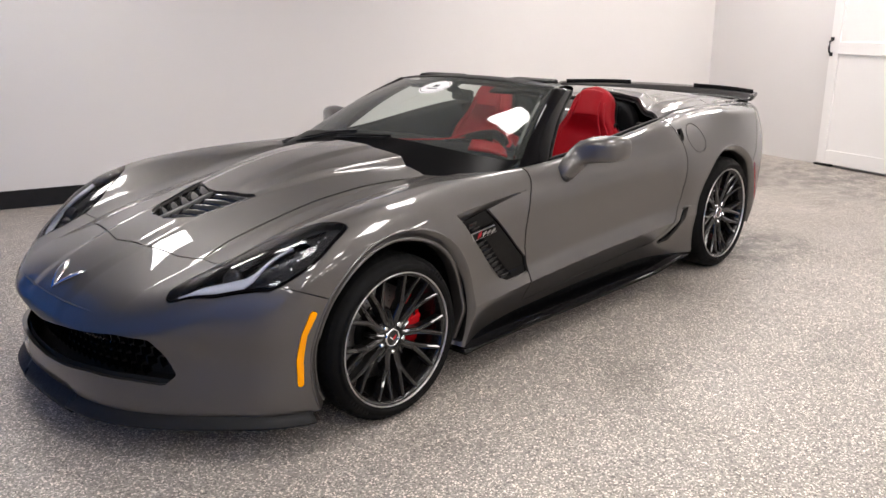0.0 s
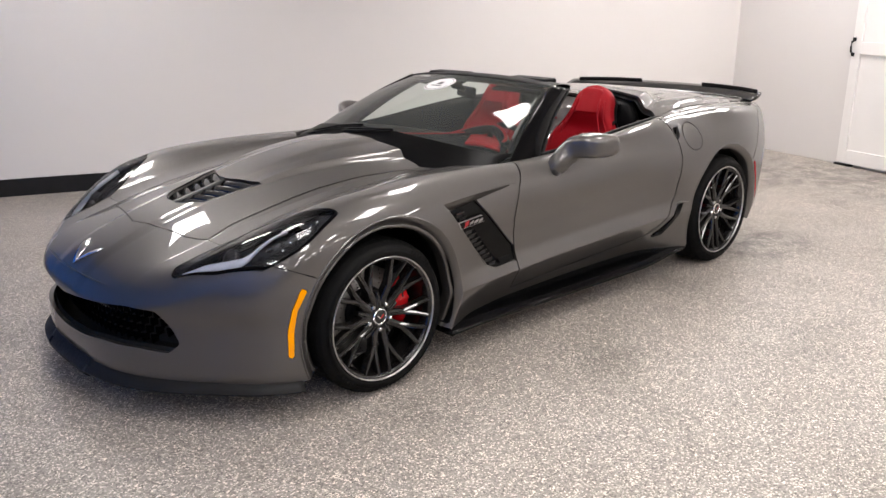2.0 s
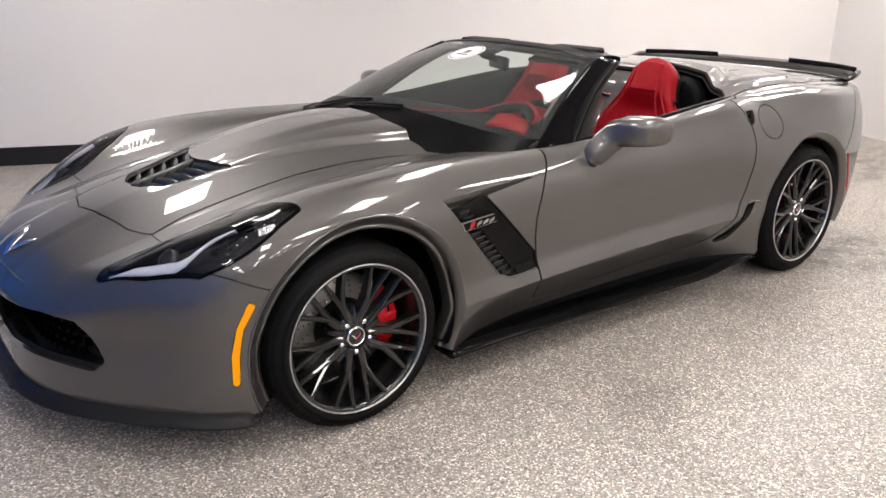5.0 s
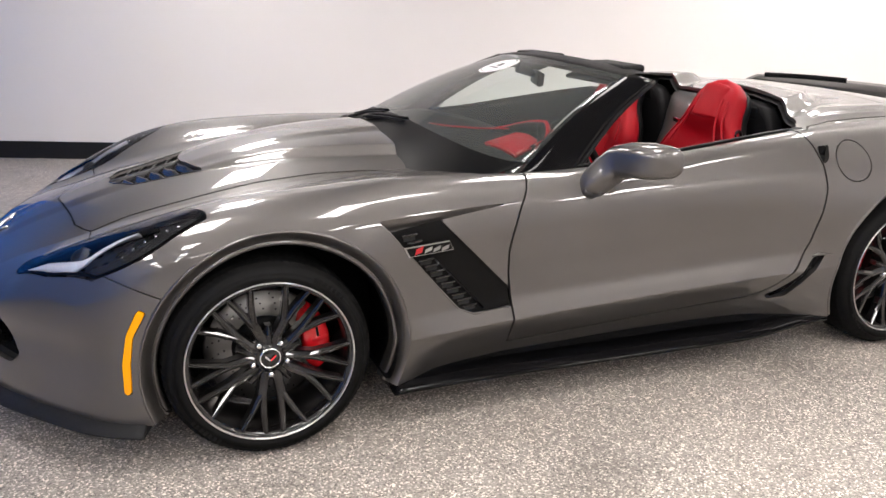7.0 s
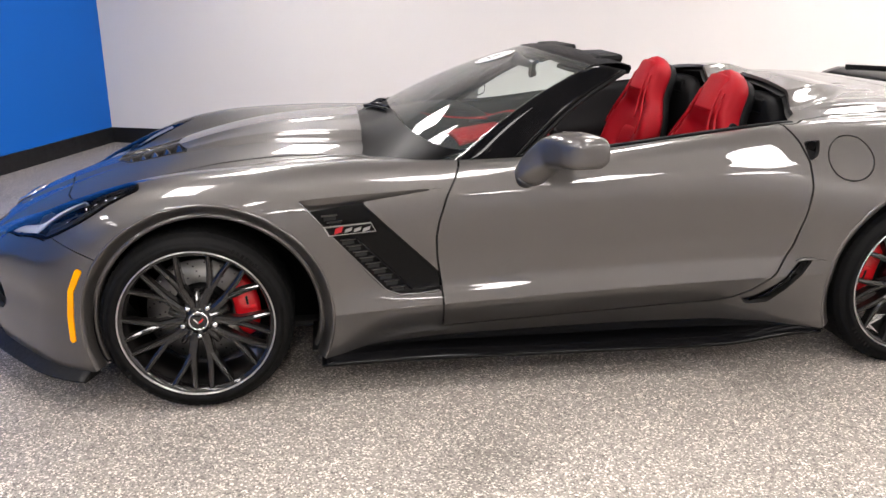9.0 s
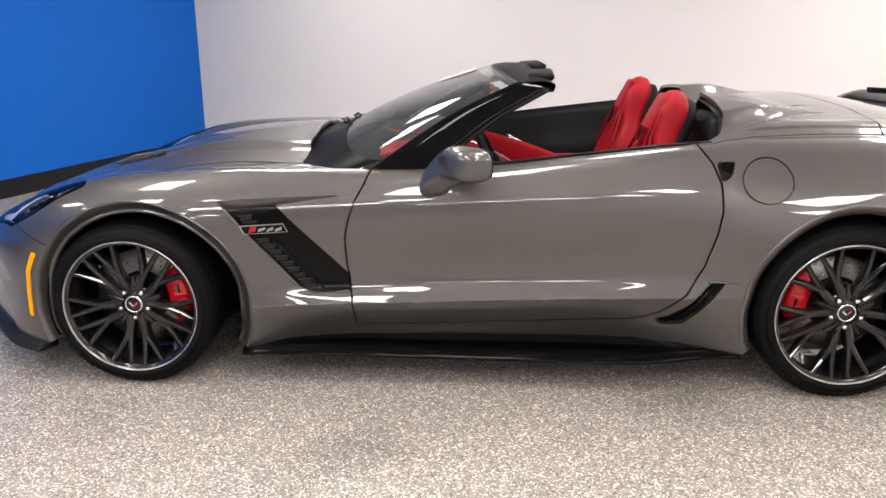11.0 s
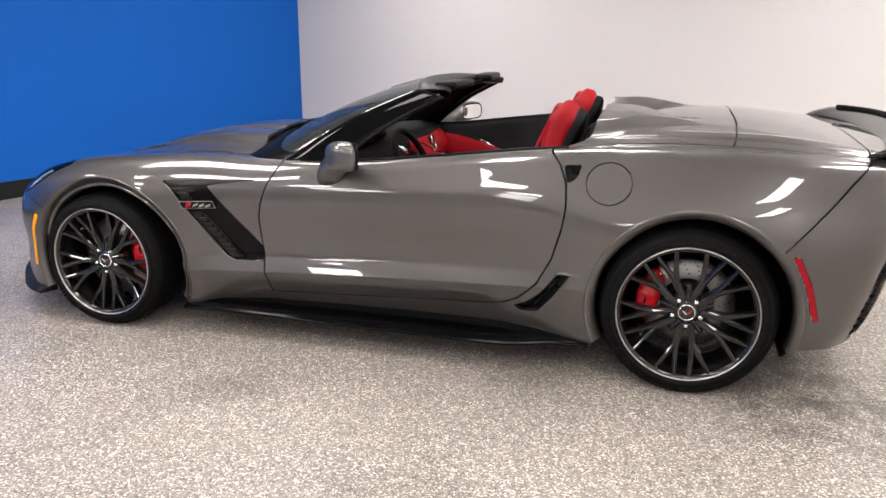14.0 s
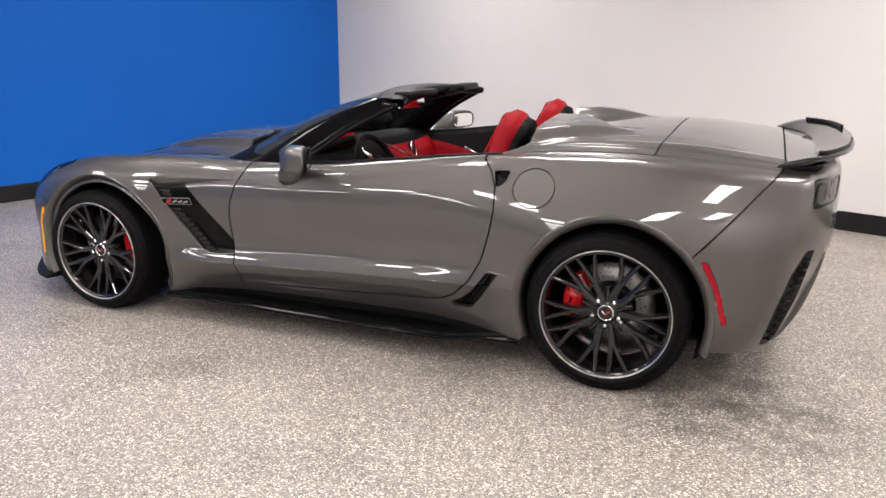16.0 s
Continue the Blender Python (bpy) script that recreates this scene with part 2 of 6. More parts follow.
def lathe(profile, n=64, axis="Y", bm=None):
    """Turns (radius, along) pairs round an axis."""
    bm = bm or bmesh.new()
    rings = []
    for k in range(n):
        a = 2 * math.pi * k / n
        c, s = math.cos(a), math.sin(a)
        ring = []
        for r, h in profile:
            p = (r * c, h, r * s) if axis == "Y" else (r * c, r * s, h)
            ring.append(bm.verts.new(p))
        rings.append(ring)
    for k in range(n):
        a, b = rings[k], rings[(k + 1) % n]
        for i in range(len(profile) - 1):
            bm.faces.new((a[i], a[i + 1], b[i + 1], b[i]))
    bmesh.ops.remove_doubles(bm, verts=bm.verts, dist=1e-6)
    bmesh.ops.recalc_face_normals(bm, faces=bm.faces)
    return bm


def tube(points, radius, n=10, bm=None, closed=False, flat=1.0):
    """A round bar along a line of points; radius may be a list."""
    bm = bm or bmesh.new()
    pts = [Vector(p) for p in points]
    rings = []
    up = Vector((0, 0, 1))
    for i, p in enumerate(pts):
        a = pts[(i + 1) % len(pts)] if (closed or i < len(pts) - 1) else p
        b = pts[i - 1] if (closed or i > 0) else p
        d = (a - b).normalized()
        s = d.cross(up if abs(d.z) < 0.95 else Vector((1, 0, 0))).normalized()
        t = s.cross(d)
        r = radius[i] if isinstance(radius, (list, tuple)) else radius
        rings.append([bm.verts.new(p + r * (math.cos(2 * math.pi * k / n) * s + flat * math.sin(2 * math.pi * k / n) * t)) for k in range(n)])
    last = len(rings) if closed else len(rings) - 1
    for i in range(last):
        a, b = rings[i], rings[(i + 1) % len(rings)]
        for k in range(n):
            bm.faces.new((a[k], a[(k + 1) % n], b[(k + 1) % n], b[k]))
    if not closed:
        bm.faces.new(rings[0][::-1])
        bm.faces.new(rings[-1])
    bmesh.ops.recalc_face_normals(bm, faces=bm.faces)
    return bm


def grid(fn, nu, nv, thick=0.0, bm=None):
    """A sheet from fn(u, v), given thickness downwards along its own normals if asked."""
    bm = bm or bmesh.new()
    g_ = [[bm.verts.new(fn(i / nu, j / nv)) for j in range(nv + 1)] for i in range(nu + 1)]
    fs = [bm.faces.new((g_[i][j], g_[i + 1][j], g_[i + 1][j + 1], g_[i][j + 1])) for i in range(nu) for j in range(nv)]
    if thick:
        bmesh.ops.recalc_face_normals(bm, faces=bm.faces)
        bmesh.ops.solidify(bm, geom=fs, thickness=thick)
    return bm


def thing(name, label, category, group="", matrix=None):
    e = new(name)
    e.empty_display_size = 0.1
    if matrix is not None:
        e.matrix_basis = matrix
    return tagged(e, label, category, group)


def structure(name, bm, mat, label, category, matrix=None, parent=None):
    ob = obj(name, bm, mat, parent, "", ROOM if matrix is None else matrix, smooth=False)
    return tagged(ob, label, category, kind="structure")


# ---- the room ----
T = 0.15
structure("floor", box(WALL_W - T, WALL_E + T, WALL_S - T, WALL_N + T, -0.12, 0), FLOOR, "speckled grey flake epoxy showroom floor, slightly worn and stained", "floor")
structure("wall_north", box(WALL_W - T, WALL_E + T, WALL_N, WALL_N + T, 0, CEIL), WHITE_WALL, "plain white painted showroom wall with black base", "wall")
structure("wall_west", box(WALL_W - T, WALL_W, WALL_S, WALL_N, 0, CEIL), BLUE_WALL, "bright blue painted accent wall with black base", "wall")
structure("wall_east", box(WALL_E, WALL_E + T, WALL_S, WALL_N, 0, CEIL), WHITE_WALL, "plain white painted wall behind a sliding door", "wall")
# unseen south wall, added to close the room and darken the doors' reflections
structure("wall_south", box(WALL_W - T, WALL_E + T, WALL_S - T, WALL_S, 0, CEIL), SOUTH_WALL, "unseen dark wall added behind the camera to darken reflections in the car", "wall")
structure("ceiling", box(WALL_W - T, WALL_E + T, WALL_S - T, WALL_N + T, CEIL, CEIL + 0.12), CEILING, "flat white ceiling with led panels", "ceiling")
structure("baseboard_north", box(WALL_W + 0.012, WALL_E, WALL_N - 0.012, WALL_N, 0, 0.15, 0.003), BASE_BLACK, "black rubber wall base along the white wall", "baseboard")
structure("baseboard_west", box(WALL_W, WALL_W + 0.012, WALL_S, WALL_N, 0, 0.15, 0.003), BASE_BLACK, "black rubber wall base along the blue wall", "baseboard")
structure("baseboard_south", box(WALL_W + 0.012, WALL_E, WALL_S, WALL_S + 0.012, 0, 0.15, 0.003), BASE_BLACK, "black rubber wall base", "baseboard")

# ceiling light panels
def light_panel(x, y, lx, ly):
    t = thing("ceiling_light", "slim rectangular white led ceiling light", "ceiling light", "ceiling lights", ROOM @ pose(x, y, CEIL - 0.05))
    f = box(-lx / 2 - 0.02, lx / 2 + 0.02, -ly / 2 - 0.02, ly / 2 + 0.02, 0, 0.05, 0.004)
    part("frame", f, WHITE_PLASTIC, t, smooth=False)
    part("diffuser", box(-lx / 2, lx / 2, -ly / 2, ly / 2, -0.006, 0.0, 0.002), LIGHT, t, "glowing white diffuser", smooth=False)
    return t


for py, columns in ((3.4, (-1.15, 3.35, 5.5)), (1.7, (-0.7, 1.6, 3.9, 5.7)), (-0.5, (-0.5, 1.5)), (-1.5, (4.6,)),
                    (-3.0, (-2.2, -0.2, 1.75, 3.85, 5.6)), (-5.7, (-2.2, 0.0, 2.25, 4.5)), (-8.1, (-2.2, 0.0, 2.25, 4.5)), (-10.5, (-2.2, 0.0, 2.25, 4.5)), (-12.9, (-2.2, 0.0, 2.25, 4.5))):
    for px in columns:
        light_panel(px, py, 0.50, 0.90)

# sliding door on the east wall: a white panelled slab on its track, with a black pull
slide = thing("sliding_door", "white painted panelled sliding door with a black pull handle", "door", matrix=ROOM)
y0, y1, xf = 0.80, 3.04, WALL_E - 0.055
part("slab", box(xf + 0.012, WALL_E - 0.012, y0, y1, 0.03, 2.45, 0.003), DOOR_WHITE, slide, smooth=False)
for a, b, c, d in ((y1 - 0.10, y1, 0.03, 2.45), (y0, y0 + 0.12, 0.03, 2.45), (y0 + 0.12, y1 - 0.10, 0.03, 0.17), (y0 + 0.12, y1 - 0.10, 1.13, 1.25), (y0 + 0.12, y1 - 0.10, 2.31, 2.45)):
    part("rail", box(xf - 0.008, xf + 0.012, a, b, c, d, 0.003), DOOR_WHITE, slide, smooth=False)
hw = [(xf - 0.01, y1 - 0.02, 1.135), (xf - 0.045, y1 - 0.02, 1.15), (xf - 0.052, y1 - 0.02, 1.20), (xf - 0.045, y1 - 0.02, 1.25), (xf - 0.01, y1 - 0.02, 1.265)]
part("pull", tube(hw, 0.010, 8), BASE_BLACK, slide, "black iron pull handle")
for z in (1.125, 1.275):
    part("pull_plate", box(xf - 0.02, xf - 0.006, y1 - 0.038, y1 - 0.002, z - 0.018, z + 0.018, 0.004), BASE_BLACK, slide, smooth=False)
structure("floor_stop", box(WALL_E - 0.05, WALL_E, 2.88, 3.08, 0, 0.02, 0.003), BASE_BLACK, "black door floor guide", "trim")


# ---- car body: one smooth form, cut into panels ----
# x runs from the front axle (0) to the rear axle (2.71), z up; half-width w = |y|. The near side of the car is at negative y.
CAR = thing("car", "grey metallic two-seat sports convertible, roof down, red leather interior, black wheels", "car")


def curve(pairs, sigma=0.05):
    """A smooth line through knots: monotone pieces, then softened over sigma."""
    xs, ys = np.array(pairs, float).T
    h, d = np.diff(xs), np.diff(ys) / np.diff(xs)
    m = np.zeros(len(xs))
    m[0], m[-1] = d[0], d[-1]
    for i in range(1, len(xs) - 1):
        if d[i - 1] * d[i] > 0:
            a, b = 2 * h[i] + h[i - 1], h[i] + 2 * h[i - 1]
            m[i] = (a + b) / (a / d[i - 1] + b / d[i])
    g = np.linspace(xs[0] - 4 * sigma - 0.01, xs[-1] + 4 * sigma + 0.01, 1500)
    q = np.clip(g, xs[0], xs[-1])
    i = np.clip(np.searchsorted(xs, q) - 1, 0, len(h) - 1)
    t = (q - xs[i]) / h[i]
    v = ys[i] * (1 + 2 * t) * (1 - t) ** 2 + h[i] * m[i] * t * (1 - t) ** 2 + ys[i + 1] * t * t * (3 - 2 * t) + h[i] * m[i + 1] * t * t * (t - 1)
    v = v + np.where(g < xs[0], (g - xs[0]) * m[0], 0) + np.where(g > xs[-1], (g - xs[-1]) * m[-1], 0)
    if sigma:
        step = g[1] - g[0]
        n = max(1, int(4 * sigma / step))
        k = np.exp(-0.5 * (np.arange(-n, n + 1) * step / sigma) ** 2)
        pad = np.r_[v[0] + (np.arange(-n, 0)) * (v[1] - v[0]), v, v[-1] + np.arange(1, n + 1) * (v[-1] - v[-2])]
        v = np.convolve(pad, k / k.sum(), "valid")
    return lambda s: np.interp(s, g, v)


def step01(t):
    t = np.clip(t, 0, 1)
    return t * t * t * (t * (6 * t - 15) + 10)


def smax(a, b, k):
    h = np.maximum(k - np.abs(a - b), 0) / k
    return np.maximum(a, b) + h * h * k / 4


# upper surface
Z_CENTRE = curve([(-1, 0.437), (-0.93, 0.5), (-0.86, 0.547), (-0.78, 0.592), (-0.67, 0.638), (-0.5, 0.7), (-0.25, 0.767), (0, 0.823), (0.3, 0.864), (0.6, 0.876), (0.85, 0.88), (1.2, 0.9), (1.8, 0.97), (2.3, 1.025), (2.55, 1.03), (2.85, 1.03), (3.1, 1.01), (3.3, 0.975), (3.6, 0.955)], 0.05)
Z_VALLEY = curve([(-1, 0.47), (-0.85, 0.54), (-0.7, 0.597), (-0.55, 0.638), (-0.4, 0.684), (-0.2, 0.727), (0, 0.763), (0.3, 0.802), (0.6, 0.822), (0.9, 0.83), (1.3, 0.86), (1.8, 0.92), (2.3, 0.985), (2.6, 1.005), (2.9, 1.005), (3.2, 0.98), (3.35, 0.96), (3.6, 0.94)], 0.05)
Z_CREST = curve([(-0.9, 0.48), (-0.7, 0.61), (-0.55, 0.672), (-0.4, 0.728), (-0.25, 0.776), (-0.12, 0.806), (0, 0.82), (0.2, 0.832), (0.45, 0.842), (0.75, 0.838), (0.95, 0.838), (1.3, 0.852), (1.7, 0.896), (2.17, 0.945), (2.5, 0.962), (2.8, 0.968), (3.1, 0.962), (3.35, 0.948), (3.6, 0.93)], 0.05)
W_VALLEY = curve([(-1, 0.43), (-0.4, 0.46), (0.3, 0.48), (0.9, 0.53), (2.3, 0.59), (3, 0.61), (3.5, 0.59)], 0.1)
W_CREST = curve([(-1, 0.76), (-0.5, 0.82), (0, 0.845), (0.4, 0.825), (0.95, 0.8), (1.5, 0.82), (2.2, 0.845), (2.8, 0.82), (3.3, 0.76), (3.6, 0.7)], 0.1)
DOME = curve([(-1, 0.0), (-0.24, 0.0), (-0.12, 0.010), (0.1, 0.026), (0.5, 0.036), (0.9, 0.036), (1.2, 0.0), (3.6, 0.0)], 0.05)
W_DOME = curve([(-1, 0.19), (-0.3, 0.195), (-0.12, 0.215), (0.1, 0.255), (0.35, 0.31), (0.6, 0.365), (0.9, 0.39), (3.6, 0.39)], 0.05)
HUMP = curve([(1.5, 0.0), (2.0, 0.05), (2.3, 0.056), (2.45, 0.045), (2.62, 0.012), (2.7, 0.0), (3.6, 0.0)], 0.02)
W_HUMP = curve([(1.5, 0.24), (2.28, 0.225), (2.45, 0.17), (2.66, 0.04), (3.6, 0.04)], 0.02)


def z_top(x, w):
    zc, zv, zf, wv, wf = Z_CENTRE(x), Z_VALLEY(x), Z_CREST(x), W_VALLEY(x), W_CREST(x)
    t = np.clip(w / wv, 0, 1)
    inner = zc + (zv - zc) * t ** 2.4
    outer = zv + (zf - zv) * step01((w - wv) / (wf - wv))
    fall = -0.9 * np.maximum(w - wf, 0) ** 2 - 0.12 * np.maximum(w - wf, 0)
    z = np.where(w < wv, inner, outer) + fall
    z = z + DOME(x) * step01((W_DOME(x) + 0.022 - w) / 0.040)
    rear = step01((x - 2.32) / 0.12)
    z = z + rear * (0.007 * step01((0.700 - w) / 0.014) - 0.005 * step01((w - 0.765) / 0.012))
    d = W_HUMP(x) - np.abs(w - 0.385)
    flank = np.clip(d / 0.062 + 0.5, 0, 1)
    z = z + HUMP(x) * (0.75 * flank + 0.25 * step01(flank)) - 0.0035 * np.exp(-((d + 0.052) / 0.011) ** 2) * step01((x - 2.2) / 0.05) * step01((2.74 - x) / 0.05)
    return z


# sides
W_SIDE = curve([(-0.9, 0.76), (-0.6, 0.91), (-0.43, 0.95), (-0.3, 0.958), (-0.12, 0.977), (0.03, 0.988), (0.2, 0.983), (0.4, 0.945), (0.6, 0.922), (0.83, 0.913), (1.2, 0.913), (1.6, 0.922), (2, 0.945), (2.3, 0.976), (2.55, 0.994), (2.75, 0.998), (3, 0.985), (3.2, 0.955), (3.4, 0.905), (3.55, 0.84)], 0.06)
P_DOOR = curve([(0.0, -0.110), (0.12, -0.096), (0.24, -0.052), (0.365, 0.018)], 0.0)
P_DOOR_UP = curve([(0.37, 0.016), (0.40, 0.006), (0.45, -0.010), (0.52, -0.010), (0.60, -0.003), (0.68, 0.0), (0.74, -0.006), (0.82, -0.035), (0.90, -0.07), (1.0, -0.13), (1.2, -0.3)], 0.012)
P_ARCH = curve([(0.0, -0.03), (0.15, -0.015), (0.3, 0.0), (0.5, 0.0), (0.62, 0.0), (0.70, -0.012), (0.78, -0.045), (0.88, -0.11), (1.0, -0.2), (1.2, -0.4)], 0.03)
P_TAIL = curve([(0.0, -0.06), (0.2, -0.02), (0.35, 0.0), (0.55, 0.0), (0.65, 0.0), (0.75, -0.02), (0.85, -0.055), (0.95, -0.10), (1.2, -0.3)], 0.03)
ON_DOOR = curve([(-1, 0.0), (0.3, 0.0), (0.62, 0.9), (0.8, 1.0), (1.8, 1.0), (2.1, 0.75), (2.35, 0.15), (2.6, 0.0), (3.6, 0.0)], 0.05)
ON_TAIL = curve([(-1, 0.0), (2.6, 0.0), (3.1, 1.0), (3.6, 1.0)], 0.1)


def w_side(x, z):
    door, tail = ON_DOOR(x), ON_TAIL(x)
    zc = z - 0.045 * (x - 1.45)          # the crease rises towards the rear
    d = np.where(zc < 0.365, P_DOOR(zc), P_DOOR_UP(zc))
    rest = P_ARCH(z) * (1 - tail) + P_TAIL(z) * tail
    return W_SIDE(x) + d * door + rest * (1 - door)


X_FRONT = curve([(0, -0.946), (0.17, -0.942), (0.32, -0.92), (0.42, -0.888), (0.52, -0.835), (0.62, -0.76), (0.72, -0.67), (0.82, -0.575), (0.92, -0.475), (1.02, -0.34)], 0.05)
P_FRONT = curve([(0, 0.08), (0.10, 0.035), (0.2, 0.012), (0.3, 0.015), (0.38, 0.02), (0.46, 0.0), (0.52, 0.005), (0.6, 0.03), (0.8, 0.15), (1.0, 0.3)], 0.02)
X_REAR = curve([(0, 3.57), (0.42, 3.56), (0.62, 3.525), (0.72, 3.488), (0.82, 3.435), (0.9, 3.37), (0.97, 3.26), (1.07, 3.05)], 0.03)
P_REAR = curve([(0, -0.25), (0.2, -0.15), (0.3, -0.09), (0.45, -0.04), (0.6, -0.01), (0.7, 0.0), (0.8, 0.0), (0.93, -0.005), (1.05, -0.05)], 0.02)


def body(p):
    """Below zero inside the body."""
    x, w, z = p[:, 0], np.abs(p[:, 1]), p[:, 2]
    top = 0.92 * (z - z_top(x, w))
    side = w - w_side(x, z)
    front = (X_FRONT(w) + P_FRONT(z) - x) * 0.75
    rear = (x - X_REAR(w) - P_REAR(z)) * 0.8
    f = smax(top, side, 0.07 - 0.035 * step01((x - 0.7) / 0.5))
    f = smax(f, front, 0.10)
    return smax(f, rear, 0.04)


def body_normal(p):
    g = np.zeros_like(p)
    for k in range(3):
        d = np.zeros(3)
        d[k] = 0.002
        g[:, k] = body(p + d) - body(p - d)
    return g / np.maximum(np.linalg.norm(g, axis=1, keepdims=True), 1e-9)


X_A, X_B, Z_O = -0.15, 3.0, 0.40
ths = np.radians(np.r_[np.linspace(0, 90, 110)])
cols = [((X_A, 0, Z_O), (-math.cos(a), -math.sin(a))) for a in ths]
cols += [((x, 0, Z_O), (0, -1)) for x in np.linspace(X_A, X_B, 300)[1:-1]]
cols += [((X_B, 0, Z_O), (math.cos(a), -math.sin(a))) for a in np.radians(np.linspace(90, 0, 80))]
phis = np.radians(np.r_[np.linspace(-24, -4, 60)[:-1], np.linspace(-4, 46, 150)[:-1], np.linspace(46, 90, 70)])


def shell():
    o = np.array([c[0] for c in cols])
    h = np.array([c[1] for c in cols])
    n, m = len(cols), len(phis)
    org = np.repeat(o[:, None], m, 1).reshape(-1, 3)
    way = np.stack([h[:, None, 0] * np.cos(phis), h[:, None, 1] * np.cos(phis), np.broadcast_to(np.sin(phis), (n, m))], -1).reshape(-1, 3)
    lo, hi = np.zeros(n * m), np.full(n * m, 1.6)
    for _ in range(26):
        mid = (lo + hi) / 2
        inside = body(org + way * mid[:, None]) < 0
        lo, hi = np.where(inside, mid, lo), np.where(inside, hi, mid)
    v = org + way * lo[:, None]
    i, j = np.meshgrid(np.arange(n - 1), np.arange(m - 1), indexing="ij")
    a = (i * m + j).ravel()
    return v, np.stack([a, a + m, a + m + 1, a + 1], 1)


class Sheet:
    """Points, quads (array) and other polygons (lists), cut by fields."""

    def __init__(self, v, quads, polys=()):
        self.v, self.q, self.p = v, quads, list(polys)

    def cut(self, f):
        """Two sheets: where f < 0, and where f > 0."""
        f = np.where(np.abs(f) < 1e-7, 1e-7, f)
        s = f[self.q] > 0
        full, none = s.all(1), ~s.any(1)
        out = {False: [], True: []}
        made, extra, base = {}, [], len(self.v)
        for poly in [list(q) for q in self.q[~(full | none)]] + self.p:
            signs = [f[k] > 0 for k in poly]
            if all(signs) or not any(signs):
                out[bool(signs[0])].append(list(poly))
                continue
            two = {False: [], True: []}
            for a, b in zip(poly, poly[1:] + poly[:1]):
                two[bool(f[a] > 0)].append(a)
                if (f[a] > 0) != (f[b] > 0):
                    key = (min(a, b), max(a, b))
                    if key not in made:
                        t = f[key[0]] / (f[key[0]] - f[key[1]])
                        made[key] = base + len(extra)
                        extra.append(self.v[key[0]] * (1 - t) + self.v[key[1]] * t)
                    for side in two.values():
                        side.append(made[key])
            for k, side in two.items():
                if len(side) > 2:
                    out[k].append(side)
        v = np.vstack([self.v, extra]) if extra else self.v
        return Sheet(v, self.q[none], out[False]), Sheet(v, self.q[full], out[True])

    def keep(self, f):
        return self.cut(f)[0]

    def moved(self, depth):
        """The same sheet pushed in along the body's normal."""
        return Sheet(self.v - body_normal(self.v) * depth, self.q, self.p)


def polygon(pts, u, v):
    """Signed distance to a closed outline, negative inside."""
    pts = np.array(pts, float)
    d, inside = np.full(len(u), 1e9), np.zeros(len(u), bool)
    for (ax, ay), (bx, by) in zip(pts, np.roll(pts, -1, 0)):
        ex, ey = bx - ax, by - ay
        t = np.clip(((u - ax) * ex + (v - ay) * ey) / (ex * ex + ey * ey + 1e-12), 0, 1)
        d = np.minimum(d, np.hypot(u - ax - t * ex, v - ay - t * ey))
        with np.errstate(divide="ignore", invalid="ignore"):
            hit = ((ay > v) != (by > v)) & (u < ex * (v - ay) / (by - ay) + ax)
        inside ^= hit
    return np.where(inside, -d, d)


def rounded(pts, r=0.02, n=5):
    """The outline with its corners turned round."""
    pts = [Vector(p) for p in pts]
    out = []
    for i, p in enumerate(pts):
        a, b = pts[i - 1] - p, pts[(i + 1) % len(pts)] - p
        k = min(r, a.length * 0.45, b.length * 0.45)
        p0, p1 = p + a.normalized() * k, p + b.normalized() * k
        for j in range(n + 1):
            t = j / n
            out.append(tuple(p0 * (1 - t) ** 2 + 2 * p * t * (1 - t) + p1 * t * t))
    return out


